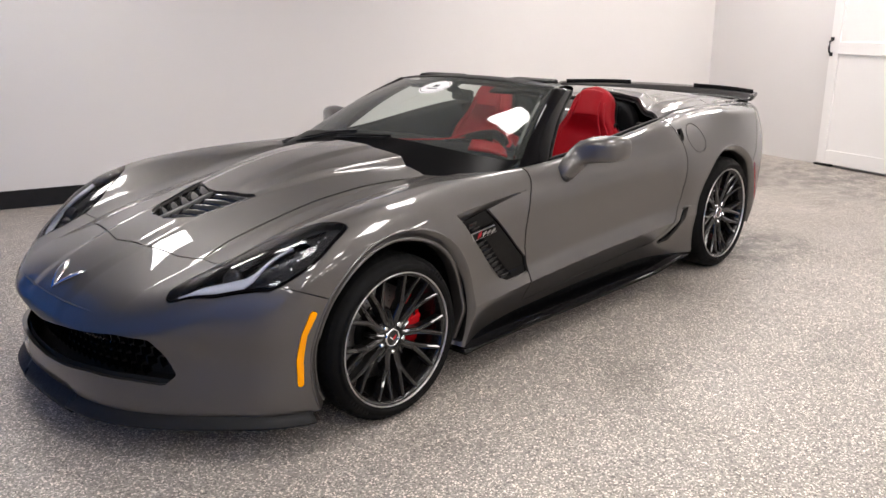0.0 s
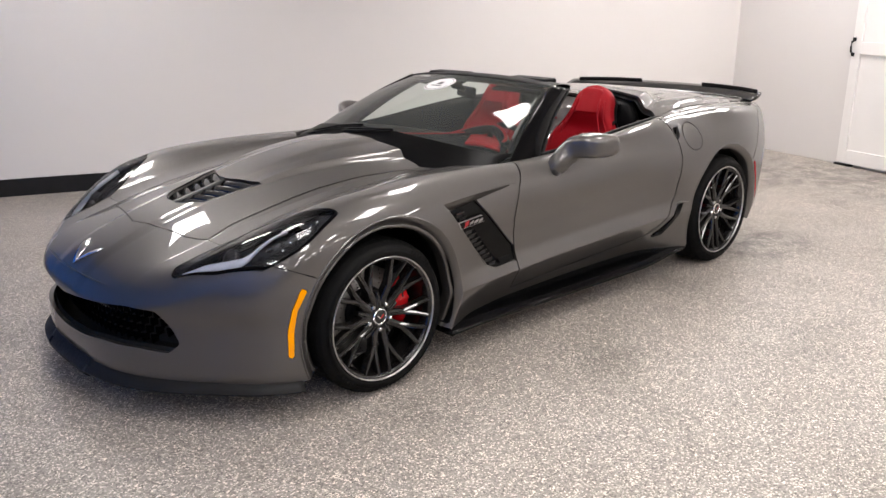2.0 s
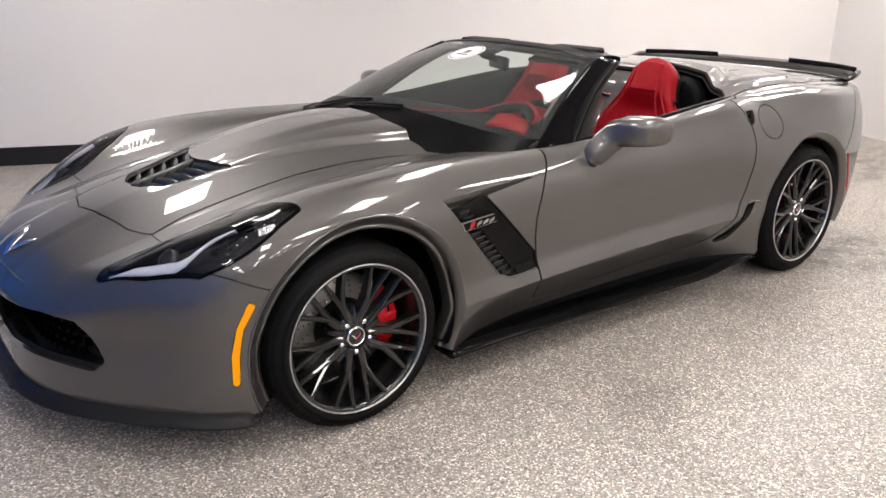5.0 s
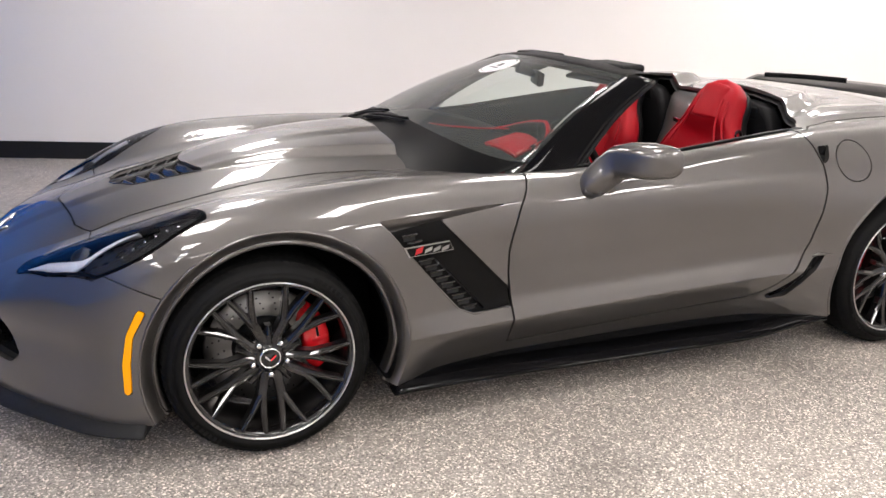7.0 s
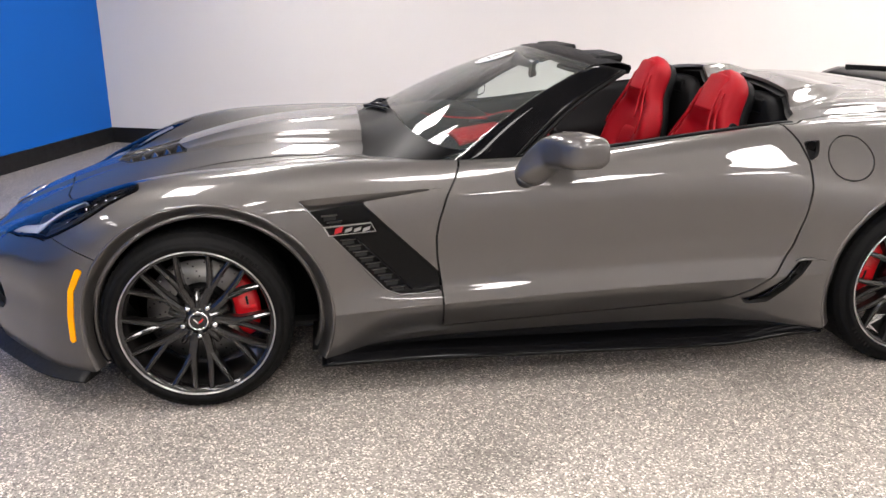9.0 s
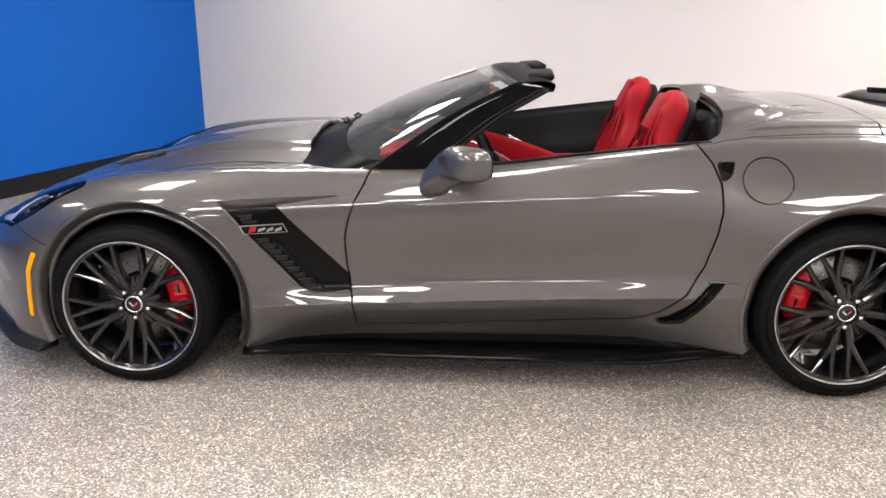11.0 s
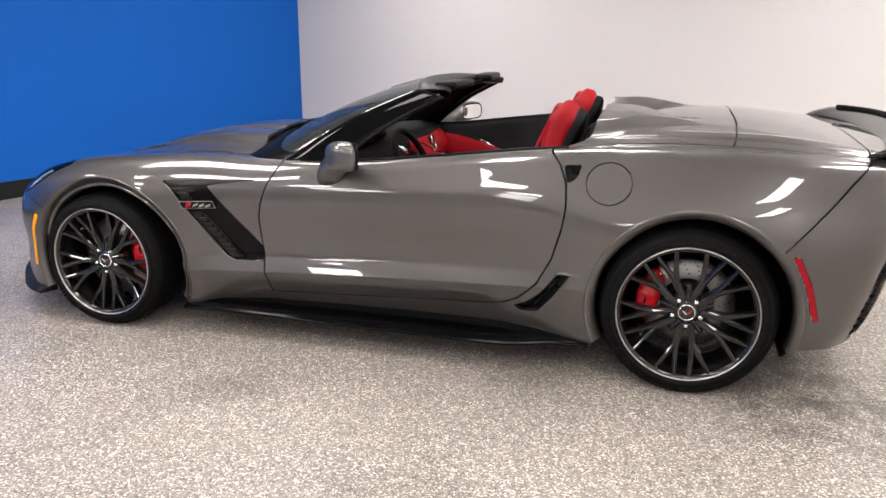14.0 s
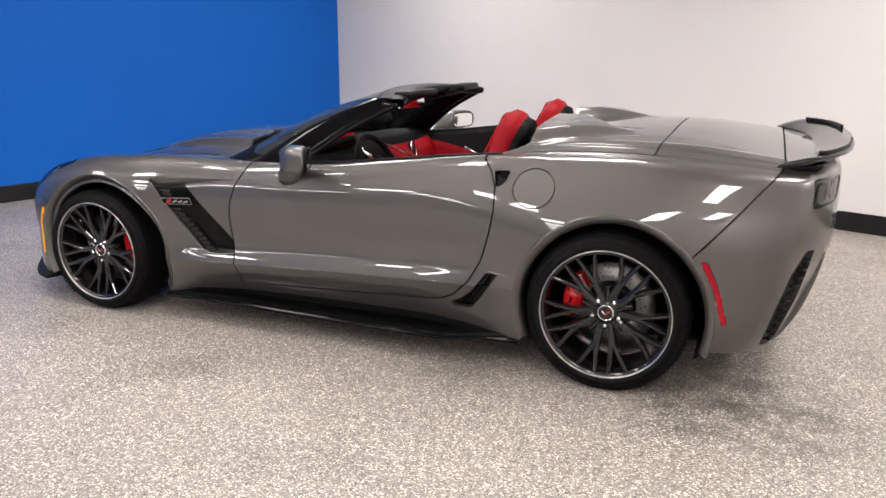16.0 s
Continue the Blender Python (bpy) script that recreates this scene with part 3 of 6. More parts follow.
def sheet_object(name, sheet, mat, flange=0.012, mirror=0, label="", parent=None, offset=0.0, normals=True):
    """A panel from a sheet. mirror 0: near side; 1: far side; 2: both sides in one piece. flange: depth of the turned-in edge."""
    polys = [list(q) for q in sheet.q.tolist()] + [list(p) for p in sheet.p]
    clean = []
    for p in polys:
        keep = [k for i, k in enumerate(p) if k != p[i - 1]]
        if len(keep) > 2:
            clean.append(keep)
    used = sorted({k for p in clean for k in p})
    index = {k: i for i, k in enumerate(used)}
    v = sheet.v[used]
    nrm = body_normal(v)
    v = v + nrm * offset
    faces = [[index[k] for k in p] for p in clean]
    edges = {}
    if flange:
        for p in faces:
            for a, b in zip(p, p[1:] + p[:1]):
                key = (min(a, b), max(a, b))
                edges[key] = None if key in edges else (a, b)
        rim = [e for e in edges.values() if e and not (abs(v[e[0], 1]) < 1e-4 and abs(v[e[1], 1]) < 1e-4)]
        around = sorted({k for e in rim for k in e})
        top = {k: len(v) + i for i, k in enumerate(around)}
        low = {k: len(v) + len(around) + i for i, k in enumerate(around)}
        v = np.vstack([v, v[around], v[around] - nrm[around] * flange])
        nr = np.zeros((2 * len(around), 3))
        fl = [[top[b], top[a], low[a], low[b]] for a, b in rim]
        for (a, b), f in zip(rim, fl):
            e = v[b] - v[a]
            out = np.cross(e, nrm[a])
            out /= max(np.linalg.norm(out), 1e-9)
            for k in f:
                nr[k - len(nrm)] += out
        nr /= np.maximum(np.linalg.norm(nr, axis=1, keepdims=True), 1e-9)
        faces += fl
        nrm = np.vstack([nrm, nr])
    if mirror:
        flip = np.array((1, -1, 1))
        v2, n2, f2 = v * flip, nrm * flip, [f[::-1] for f in faces]
        if mirror == 1:
            v, nrm, faces = v2, n2, f2
        else:
            faces = faces + [[k + len(v) for k in f] for f in f2]
            v, nrm = np.vstack([v, v2]), np.vstack([nrm, n2])
    me = bpy.data.meshes.new(name)
    me.from_pydata(v.tolist(), [], faces)
    me.materials.append(mat)
    for f in me.polygons:
        f.use_smooth = True
    if normals:
        me.normals_split_custom_set_from_vertices(nrm.tolist())
    ob = new(name, me)
    ob.parent = parent or CAR
    if label:
        ob["label"] = label
    return ob


V0, Q0 = shell()
SKIN = Sheet(V0, Q0)


# ---- panels cut from the skin; fields in side view (x, z), plan (x, w) or front view (w, z) ----
GAP = 0.0036


def side(outline):
    return lambda s: polygon(outline, s.v[:, 0], s.v[:, 2])


def plan(outline):
    return lambda s: polygon(outline, s.v[:, 0], np.abs(s.v[:, 1]))


def front(outline):
    return lambda s: np.where(s.v[:, 0] < -0.5, polygon(outline, np.abs(s.v[:, 1]), s.v[:, 2]), 1.0)


def take(s, field, gap=GAP, where=None):
    """The piece inside the outline and what is left, with a joint between them."""
    def f(q):
        v = field(q)
        return v if where is None else np.where(where(q), v, 1.0)
    return s.keep(f(s) + gap), s.keep(-f(s) + gap)


def upper(q):
    return q.v[:, 2] > 0.5


def low_x(s):
    x = s.v[:, 0]
    return 0.128 - s.v[:, 2] + 0.025 * step01((-0.3 - x) / 0.05) + 0.035 * step01((x - 1.9) / 0.5) + 0.069 * step01((x - 2.9) / 0.1)


skin = SKIN
for cx, cz, r in ((0.040, 0.314, 0.430), (2.725, 0.34, 0.416)):
    skin = skin.keep(np.where(np.abs(skin.v[:, 1]) > 0.5, r - np.hypot(skin.v[:, 0] - cx, skin.v[:, 2] - cz), -1.0))
skin = skin.keep(low_x(skin))
COCKPIT = [(0.60, -0.1), (0.602, 0.33), (0.604, 0.51), (0.635, 0.63), (0.68, 0.71), (0.78, 0.785), (0.93, 0.80), (1.3, 0.81), (1.7, 0.815), (2.10, 0.81), (2.18, 0.78), (2.25, 0.71), (2.288, 0.60), (2.30, 0.40), (2.30, 0.18), (2.31, -0.1)]
cockpit_gone, skin = take(skin, plan(COCKPIT), 0.0, upper)

HEADLIGHT = rounded([(-0.718, 0.580), (-0.684, 0.550), (-0.60, 0.553), (-0.49, 0.574), (-0.40, 0.625), (-0.29, 0.703), (-0.205, 0.775), (-0.160, 0.87), (-0.160, 1.1), (-0.46, 1.1), (-0.478, 0.872), (-0.536, 0.815), (-0.617, 0.731), (-0.710, 0.602)], 0.015)
HEADLIGHT_EDGE = [(-1.0, 0.40), (-0.53, 0.56), (-0.478, 0.618), (-0.425, 0.643), (-0.35, 0.682), (-0.247, 0.744), (-0.165, 0.780), (-0.10, 0.80), (-0.10, 1.2), (-1.0, 1.2)]


def head_field(s):
    return np.maximum(plan(HEADLIGHT)(s), side(HEADLIGHT_EDGE)(s))


headlight, skin = take(skin, head_field, 0.0015, lambda q: (q.v[:, 2] > 0.48) & (q.v[:, 0] < 0))
BUMPER = [(-1.3, -0.2), (-0.615, -0.2), (-0.615, 0.0), (-0.597, 0.1), (-0.575, 0.19), (-0.558, 0.285), (-0.548, 0.36), (-0.52, 0.42), (-0.495, 0.455), (-0.50, 0.60), (-0.478, 0.86), (-0.478, 1.2), (-1.3, 1.2)]
BUMPER_SIDE = [(-0.60, 0.66), (-0.478, 0.635), (-0.41, 0.610), (-0.327, 0.574), (-0.2, 0.52), (-0.2, -0.2), (-0.6, -0.2)]


def bumper_field(s):
    return np.minimum(plan(BUMPER)(s), np.where(np.abs(s.v[:, 1]) > 0.7, side(BUMPER_SIDE)(s), 1.0))


bumper, skin = take(skin, bumper_field, 0.0018)
HOOD = [(-0.615, -0.2), (-0.615, 0.0), (-0.597, 0.1), (-0.575, 0.19), (-0.558, 0.285), (-0.548, 0.36), (-0.52, 0.42), (-0.495, 0.455), (-0.382, 0.437), (-0.2, 0.434), (0.05, 0.430), (0.276, 0.45), (0.446, 0.481), (0.63, 0.55), (0.72, 0.45), (0.75, 0.2), (0.75, -0.2)]
hood, skin = take(skin, plan(HOOD), 0.0042, lambda q: (q.v[:, 2] > 0.55) & (q.v[:, 0] < 0.9))
DOOR = [(0.945, 1.0), (0.932, 0.86), (0.925, 0.835), (0.905, 0.79), (0.874, 0.735), (0.847, 0.655), (0.834, 0.59), (0.838, 0.51), (0.851, 0.415), (0.856, 0.370), (0.859, 0.325), (0.861, 0.295), (0.864, 0.230), (1.25, 0.246), (1.61, 0.267), (1.91, 0.288), (1.975, 0.302), (2.035, 0.335), (2.115, 0.412), (2.17, 0.515), (2.205, 0.64), (2.219, 0.73), (2.213, 0.82), (2.182, 0.89), (2.145, 0.935), (2.12, 1.0)]
door, skin = take(skin, side(DOOR), GAP)
fender, skin = take(skin, lambda s: s.v[:, 0] - 0.9, 0.0)
REAR_BUMPER = [(3.332, 1.2), (3.332, 0.955), (3.261, 0.879), (3.173, 0.774), (3.02, 0.60), (2.9, 0.3), (2.9, 0.0), (4, 0), (4, 1.2)]
tail, skin = take(skin, side(REAR_BUMPER), GAP)
TRUNK = [(2.86, -0.2), (2.862, 0.378), (2.848, 0.68), (2.835, 0.755), (3.1, 0.755), (3.34, 0.725), (3.34, -0.2)]
trunk, skin = take(skin, plan(TRUNK), GAP, lambda q: q.v[:, 2] > 0.9)
DECK = [(2.0, -0.2), (2.0, 0.82), (2.20, 0.823), (2.24, 0.782), (2.37, 0.756), (2.7, 0.748), (2.835, 0.755), (2.848, 0.68), (2.862, 0.378), (2.86, -0.2)]
deck, quarter = take(skin, plan(DECK), GAP, lambda q: q.v[:, 2] > 0.9)

# bumper: grille opening and side marker
GRILLE = rounded([(-0.3, 0.415), (0.0, 0.415), (0.19, 0.434), (0.46, 0.459), (0.576, 0.45), (0.602, 0.40), (0.635, 0.318), (0.598, 0.277), (0.495, 0.288), (0.30, 0.288), (0.14, 0.270), (-0.3, 0.252)], 0.012)
grille, bumper = take(bumper, front(GRILLE), 0.0)
AMBER_SHAPE = rounded([(-0.376, 0.536), (-0.353, 0.526), (-0.394, 0.45), (-0.407, 0.36), (-0.411, 0.262), (-0.433, 0.259), (-0.431, 0.36), (-0.414, 0.455)], 0.006, 3)
amber, bumper = take(bumper, side(AMBER_SHAPE), 0.001)
LIP = [(-0.1, 0.205), (0.17, 0.205), (0.23, 0.172), (0.6, 0.162), (1.2, 0.145), (1.2, -0.1), (-0.1, -0.1)]
chin, bumper = take(bumper, lambda s: polygon(LIP, np.abs(s.v[:, 1]), s.v[:, 2]), 0.0)

# hood vent
HOOD_VENT = rounded([(-0.43, -0.1), (-0.428, 0.03), (-0.415, 0.085), (-0.352, 0.155), (-0.24, 0.19), (-0.10, 0.225), (-0.145, 0.13), (-0.17, 0.05), (-0.175, -0.1)], 0.02)
hood_vent, hood = take(hood, plan(HOOD_VENT), 0.0)

# fender vent: a painted wedge over a black louvred insert
VENT = rounded([(0.357, 0.737), (0.872, 0.760), (0.575, 0.722), (0.890, 0.410), (0.845, 0.382), (0.705, 0.373), (0.655, 0.395)], 0.008, 3)
fender_vent, fender = take(fender, side(VENT), 0.0)
wedge, insert = fender_vent.cut(polygon([(0.30, 0.76), (0.92, 0.80), (0.92, 0.765), (0.575, 0.722), (0.41, 0.700), (0.36, 0.70)], fender_vent.v[:, 0], fender_vent.v[:, 2]))
ROCKER = [(0.30, 0.128), (0.43, 0.132), (0.58, 0.165), (0.85, 0.183), (1.25, 0.190), (1.6, 0.194), (1.95, 0.196), (2.15, 0.184), (2.36, 0.166), (2.5, 0.155), (2.5, -0.1), (0.3, -0.1)]
rocker_front, fender = take(fender, side(ROCKER), 0.001)
rocker_rear, quarter = take(quarter, side(ROCKER), 0.001)

# quarter panel: scoop, fuel door, handle recess
SCOOP = rounded([(2.190, 0.448), (2.212, 0.463), (2.252, 0.459), (2.165, 0.335), (2.115, 0.276), (2.035, 0.268), (2.010, 0.292), (2.06, 0.312), (2.125, 0.365)], 0.012, 4)
scoop, quarter = take(quarter, side(SCOOP), 0.0)
FUEL = [(2.379 + 0.089 * math.cos(k * math.pi / 20), 0.829 + 0.077 * math.sin(k * math.pi / 20)) for k in range(40)]
fuel_door, quarter = take(quarter, side(FUEL), 0.0022)
HANDLE = rounded([(2.198, 0.890), (2.268, 0.893), (2.256, 0.850), (2.240, 0.833), (2.214, 0.823)], 0.01, 4)
handle, quarter = take(quarter, side(HANDLE), 0.0)

# tail: marker, lamp and corner vent
RED_SHAPE = rounded([(3.066, 0.603), (3.091, 0.609), (3.150, 0.487), (3.184, 0.355), (3.161, 0.350), (3.124, 0.485)], 0.005, 3)
marker, tail = take(tail, side(RED_SHAPE), 0.001)
TAIL_LAMP = rounded([(0.50, 0.905), (0.79, 0.922), (0.812, 0.806), (0.56, 0.815)], 0.03, 4)
def rearmost(q):
    return q.v[:, 0] > 3.38
tail_lamp, tail = take(tail, lambda s: polygon(TAIL_LAMP, np.abs(s.v[:, 1]), s.v[:, 2]), 0.001, rearmost)
CORNER_VENT = rounded([(3.470, 0.64), (3.440, 0.645), (3.394, 0.555), (3.306, 0.25), (3.35, 0.24), (3.43, 0.465)], 0.008, 3)
VALANCE = [(-0.1, 0.60), (0.64, 0.60), (0.74, 0.42), (0.78, 0.0), (-0.1, 0.0)]
corner_vent, tail = take(tail, side(CORNER_VENT), 0.001)
valance, tail = take(tail, lambda s: polygon(VALANCE, np.abs(s.v[:, 1]), s.v[:, 2]), 0.001, lambda q: q.v[:, 0] > 3.2)

hollow_depth = 0.002 + 0.026 * np.clip((0.741 + 0.045 * (wedge.v[:, 0] - 0.357) - wedge.v[:, 2]) / 0.036, 0, 1)
hollow = wedge.moved(hollow_depth[:, None])
for far in (0, 1):
    p = sheet_object("front_fender", fender, PAINT, 0.022, far)
    dr = sheet_object("door", door, PAINT, 0.014, far, "closed door in grey metallic paint")
    qp = sheet_object("quarter_panel", quarter, PAINT, 0.022, far)
    vent = sheet_object("fender_vent", insert.moved(0.012), VENT_PANEL, 0.02, far, "gloss black louvred side vent")
    sheet_object("wedge", hollow, PAINT, 0.02, far, parent=vent, normals=False)
    rk = sheet_object("side_skirt", rocker_front, CARBON, 0.02, far, "dark carbon side skirt")
    sheet_object("skirt_rear", rocker_rear, CARBON, 0.02, far, parent=rk)
    sheet_object("intake_scoop", scoop.moved(0.030), BLACK_SATIN, 0.02, far, "black brake cooling scoop")
    sheet_object("fuel_door", fuel_door, PAINT, 0.014, far)
    sheet_object("door_handle_recess", handle.moved(0.022), BLACK_SATIN, 0.01, far)
    sheet_object("side_marker", amber, AMBER, 0.01, far, "amber front side marker lamp", offset=0.002)
    sheet_object("rear_marker", marker, RED_LENS, 0.01, far, "red rear side marker lamp", offset=0.002)
    sheet_object("corner_vent", corner_vent.moved(0.015), BLACK_SATIN, 0.01, far, "black ribbed bumper corner vent")
    tl = sheet_object("tail_lamp", tail_lamp.moved(0.02), DISC, 0.02, far, "dark recessed tail lamp")
    sheet_object("lens", tail_lamp.moved(0.004), LENS, 0.0, far, parent=tl)
hd = sheet_object("hood", hood, PAINT, 0.014, 2, "long grey metallic hood with a raised centre")
bp_ob = sheet_object("front_bumper", bumper, PAINT, 0.018, 2)
sheet_object("chin", chin, SPLITTER, 0.012, 2, "dark lower lip of the bumper", bp_ob)
# backing sheets coloured near-black in place of the shade in these openings
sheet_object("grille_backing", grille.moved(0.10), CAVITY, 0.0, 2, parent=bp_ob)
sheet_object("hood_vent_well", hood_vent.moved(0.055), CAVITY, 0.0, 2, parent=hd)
sheet_object("rear_bumper", tail, PAINT, 0.018, 2)
sheet_object("valance", valance.moved(0.006), BLACK_SATIN, 0.012, 2, "black rear valance")
sheet_object("trunk_lid", trunk, PAINT, 0.014, 2)
sheet_object("tonneau_cover", deck, PAINT, 0.014, 2, "hard tonneau cover with two tapering fairings")

# dark inner shell added behind the joints; its colour stands for shade there
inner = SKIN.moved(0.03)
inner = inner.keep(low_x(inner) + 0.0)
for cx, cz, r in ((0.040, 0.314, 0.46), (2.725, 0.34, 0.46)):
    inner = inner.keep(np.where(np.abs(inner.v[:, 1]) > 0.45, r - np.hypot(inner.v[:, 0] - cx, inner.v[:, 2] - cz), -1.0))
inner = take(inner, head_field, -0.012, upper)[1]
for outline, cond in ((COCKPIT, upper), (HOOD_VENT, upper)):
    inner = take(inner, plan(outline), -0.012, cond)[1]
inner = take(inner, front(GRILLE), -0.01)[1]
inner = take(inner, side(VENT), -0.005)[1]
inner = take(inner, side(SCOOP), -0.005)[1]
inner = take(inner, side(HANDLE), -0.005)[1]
sheet_object("inner_shell", inner, CAVITY, 0.0, 2, "near-black inner sheet added as shade behind the panel joints", normals=False)

# wheel housings and underbody
for cx, cz, r in ((0.040, 0.314, 0.388), (2.725, 0.34, 0.388)):
    for sgn in (-1, 1):
        bm = bmesh.new()
        prev = None
        for k in range(37):
            a = math.radians(-28 + k * (236 / 36))
            pair = [bm.verts.new((cx + r * math.cos(a), sgn * w, max(0.185, cz + r * math.sin(a)))) for w in (0.60, 0.925)]
            if prev:
                bm.faces.new((prev[0], pair[0], pair[1], prev[1]))
            prev = pair
        centre = [v for v in bm.verts if abs(abs(v.co.y) - 0.60) < 1e-6]
        bm.faces.new(centre)
        part("wheel_housing", bm, BLACK_SATIN, CAR)
part("underbody", box(-0.52, 3.10, -0.66, 0.66, 0.165, 0.19, 0.01), CAVITY, CAR, smooth=False)


# ---- outside details ----
def skin_at(x=None, w=None, z=None):
    """A point on the body's skin: from the side for a given x and z, from above for a given x and w."""
    if z is not None and x is not None:
        lo, hi = 0.3, 1.2
        for _ in range(30):
            m = (lo + hi) / 2
            lo, hi = (m, hi) if body(np.array([[x, m, z]]))[0] < 0 else (lo, m)
        return Vector((x, lo, z))
    if w is not None and x is not None:
        lo, hi = 0.3, 1.3
        for _ in range(30):
            m = (lo + hi) / 2
            lo, hi = (m, hi) if body(np.array([[x, w, m]]))[0] < 0 else (lo, m)
        return Vector((x, w, lo))
    lo, hi = -1.2, 0.0                       # from the front, for a given w and z
    for _ in range(30):
        m = (lo + hi) / 2
        lo, hi = (lo, m) if body(np.array([[m, w, z]]))[0] < 0 else (m, hi)
    return Vector((hi, w, z))


def normal_at(p):
    q = np.array([[p.x, abs(p.y), p.z]])
    n = body_normal(q)[0]
    return Vector((n[0], n[1] if p.y >= 0 else -n[1], n[2]))


def sweep(points, section, bm=None, up=Vector((0, 0, 1)), outs=None, closed=True):
    """A section of (out, up) pairs carried along points; out is level and square to the way."""
    bm = bm or bmesh.new()
    rings = []
    for i, p in enumerate(points):
        p = Vector(p)
        if outs:
            o = Vector(outs[i])
        else:
            d = (Vector(points[min(i + 1, len(points) - 1)]) - Vector(points[max(i - 1, 0)])).normalized()
            o = d.cross(up).normalized()
        sec = section(i / (len(points) - 1)) if callable(section) else section
        rings.append([bm.verts.new(p + o * a + up * b) for a, b in sec])
    n = len(rings[0])
    for a, b in zip(rings, rings[1:]):
        for k in range(n if closed else n - 1):
            bm.faces.new((a[k], a[(k + 1) % n], b[(k + 1) % n], b[k]))
    if closed:
        bm.faces.new(rings[0][::-1])
        bm.faces.new(rings[-1])
    bmesh.ops.recalc_face_normals(bm, faces=bm.faces)
    return bm


def flip_y(bm):
    bmesh.ops.scale(bm, vec=(1, -1, 1), verts=bm.verts)
    bmesh.ops.reverse_faces(bm, faces=bm.faces)
    return bm


# flared arch lips: a raised crease, a band turned in towards the wheel, a groove and a narrow moulding
LIP_PROFILE = ((1.0, -0.020), (1.0, -0.0006), (0.97, 0.0030), (0.93, 0.0050), (0.89, 0.0045), (0.82, 0.0010), (0.36, -0.0180), (0.33, -0.0280), (0.28, -0.0280), (0.25, -0.0200), (0.06, -0.0270), (0.0, -0.0320), (0.0, -0.080))


SOFT_LIP = ((1.0, -0.020), (1.0, -0.0006), (0.94, 0.0016), (0.84, 0.0026), (0.70, 0.0010), (0.30, -0.0105), (0.06, -0.0195), (0.0, -0.0240), (0.0, -0.075))


def arch_lip(cx, cz, r, width, z_front, z_rear, sgn, profile):
    a1, a0 = math.pi - math.asin((z_front - cz) / (r + width)), math.asin((z_rear - cz) / (r + width))
    bm, prev = bmesh.new(), None
    for k in range(61):
        a = a0 + (a1 - a0) * k / 60
        c, s_ = math.cos(a), math.sin(a)
        y = skin_at(x=cx + (r + width) * c, z=cz + (r + width) * s_).y
        ring = [bm.verts.new((cx + (r + d * width) * c, sgn * (y + o_), cz + (r + d * width) * s_)) for d, o_ in profile]
        if prev:
            for p0, p1, q0, q1 in zip(prev, prev[1:], ring, ring[1:]):
                bm.faces.new((p0, p1, q1, q0))
        prev = ring
    bmesh.ops.recalc_face_normals(bm, faces=bm.faces)
    if sum((f.normal.y * sgn) for f in bm.faces) < 0:
        bmesh.ops.reverse_faces(bm, faces=bm.faces)
    return bm


for sgn in (-1, 1):
    part("arch_lip", arch_lip(0.040, 0.314, 0.374, 0.056, 0.155, 0.14, sgn, LIP_PROFILE), PAINT, CAR)
    part("arch_lip", arch_lip(2.725, 0.34, 0.376, 0.040, 0.175, 0.205, sgn, SOFT_LIP), PAINT, CAR)

# front splitter: thin outer blades and a lower middle blade round the nose
def nose_line(w0, w1, z, n, out):
    pts = []
    for k in range(n + 1):
        w = w0 + (w1 - w0) * k / n
        p = skin_at(w=abs(w), z=z)
        nn_ = normal_at(Vector((p.x, abs(w), z)))
        f = Vector((nn_.x, nn_.y, 0)).normalized()
        pts.append((p.x + f.x * out, math.copysign(1, w) * (abs(w) + f.y * out), z))
    return pts


spl = new("splitter")
spl.parent = CAR
spl["label"] = "dark carbon front splitter in three blades"
for sgn in (-1, 1):
    line = []
    for k in range(41):
        a = radians(14.2 + (76.0 - 14.2) * k / 40)
        lo, hi = 0.3, 1.6
        for _ in range(30):
            m = (lo + hi) / 2
            lo, hi = (m, hi) if body(np.array([[-0.15 - m * math.cos(a), m * math.sin(a), 0.163]]))[0] < 0 else (lo, m)
        line.append((-0.15 - lo * math.cos(a), lo * math.sin(a), 0.163))
    line = [(x, sgn * y, z) for x, y, z in line]

    def blade(t):
        top = 0.016 * (1 - t) - 0.010 * t
        return [(-0.06, -0.042), (0.030, -0.040), (0.039, -0.034), (0.039, -0.027), (0.014, -0.010 + top * 0.5), (-0.012, 0.010 + top), (-0.06, 0.0)]
    part("outer_blade", sweep(line, (lambda t: [(-a_, b_) for a_, b_ in blade(t)]) if sgn > 0 else blade), SPLITTER, spl)
mid = nose_line(0.0001, 0.225, 0.17, 12, 0.0)
mid = [(x, -y, z) for x, y, z in mid[::-1]] + mid[1:]
part("middle_blade", sweep(mid, [(0.10, -0.06), (-0.030, -0.058), (-0.038, -0.050), (-0.034, -0.036), (-0.004, 0.006), (0.02, 0.03), (0.10, 0.03)]), SPLITTER, spl)

# side skirt blades
def skirt_blade(sgn):
    n = 40
    pts = []
    for k in range(n + 1):
        t = k / n
        x = 0.415 + t * (2.335 - 0.415)
        pts.append((x, sgn * (0.917 + 0.028 * step01((t - 0.35) / 0.6)), 0.128 + 0.006 * math.sin(t * 9) * (1 - t) + 0.035 * step01((t - 0.75) / 0.25)))
    sec = [(-0.10, -0.012), (0.012, -0.012), (0.018, -0.004), (0.012, 0.004), (-0.01, 0.012), (-0.10, 0.03)]
    return sweep(pts if sgn < 0 else pts, [(a if sgn < 0 else -a, b) for a, b in sec])


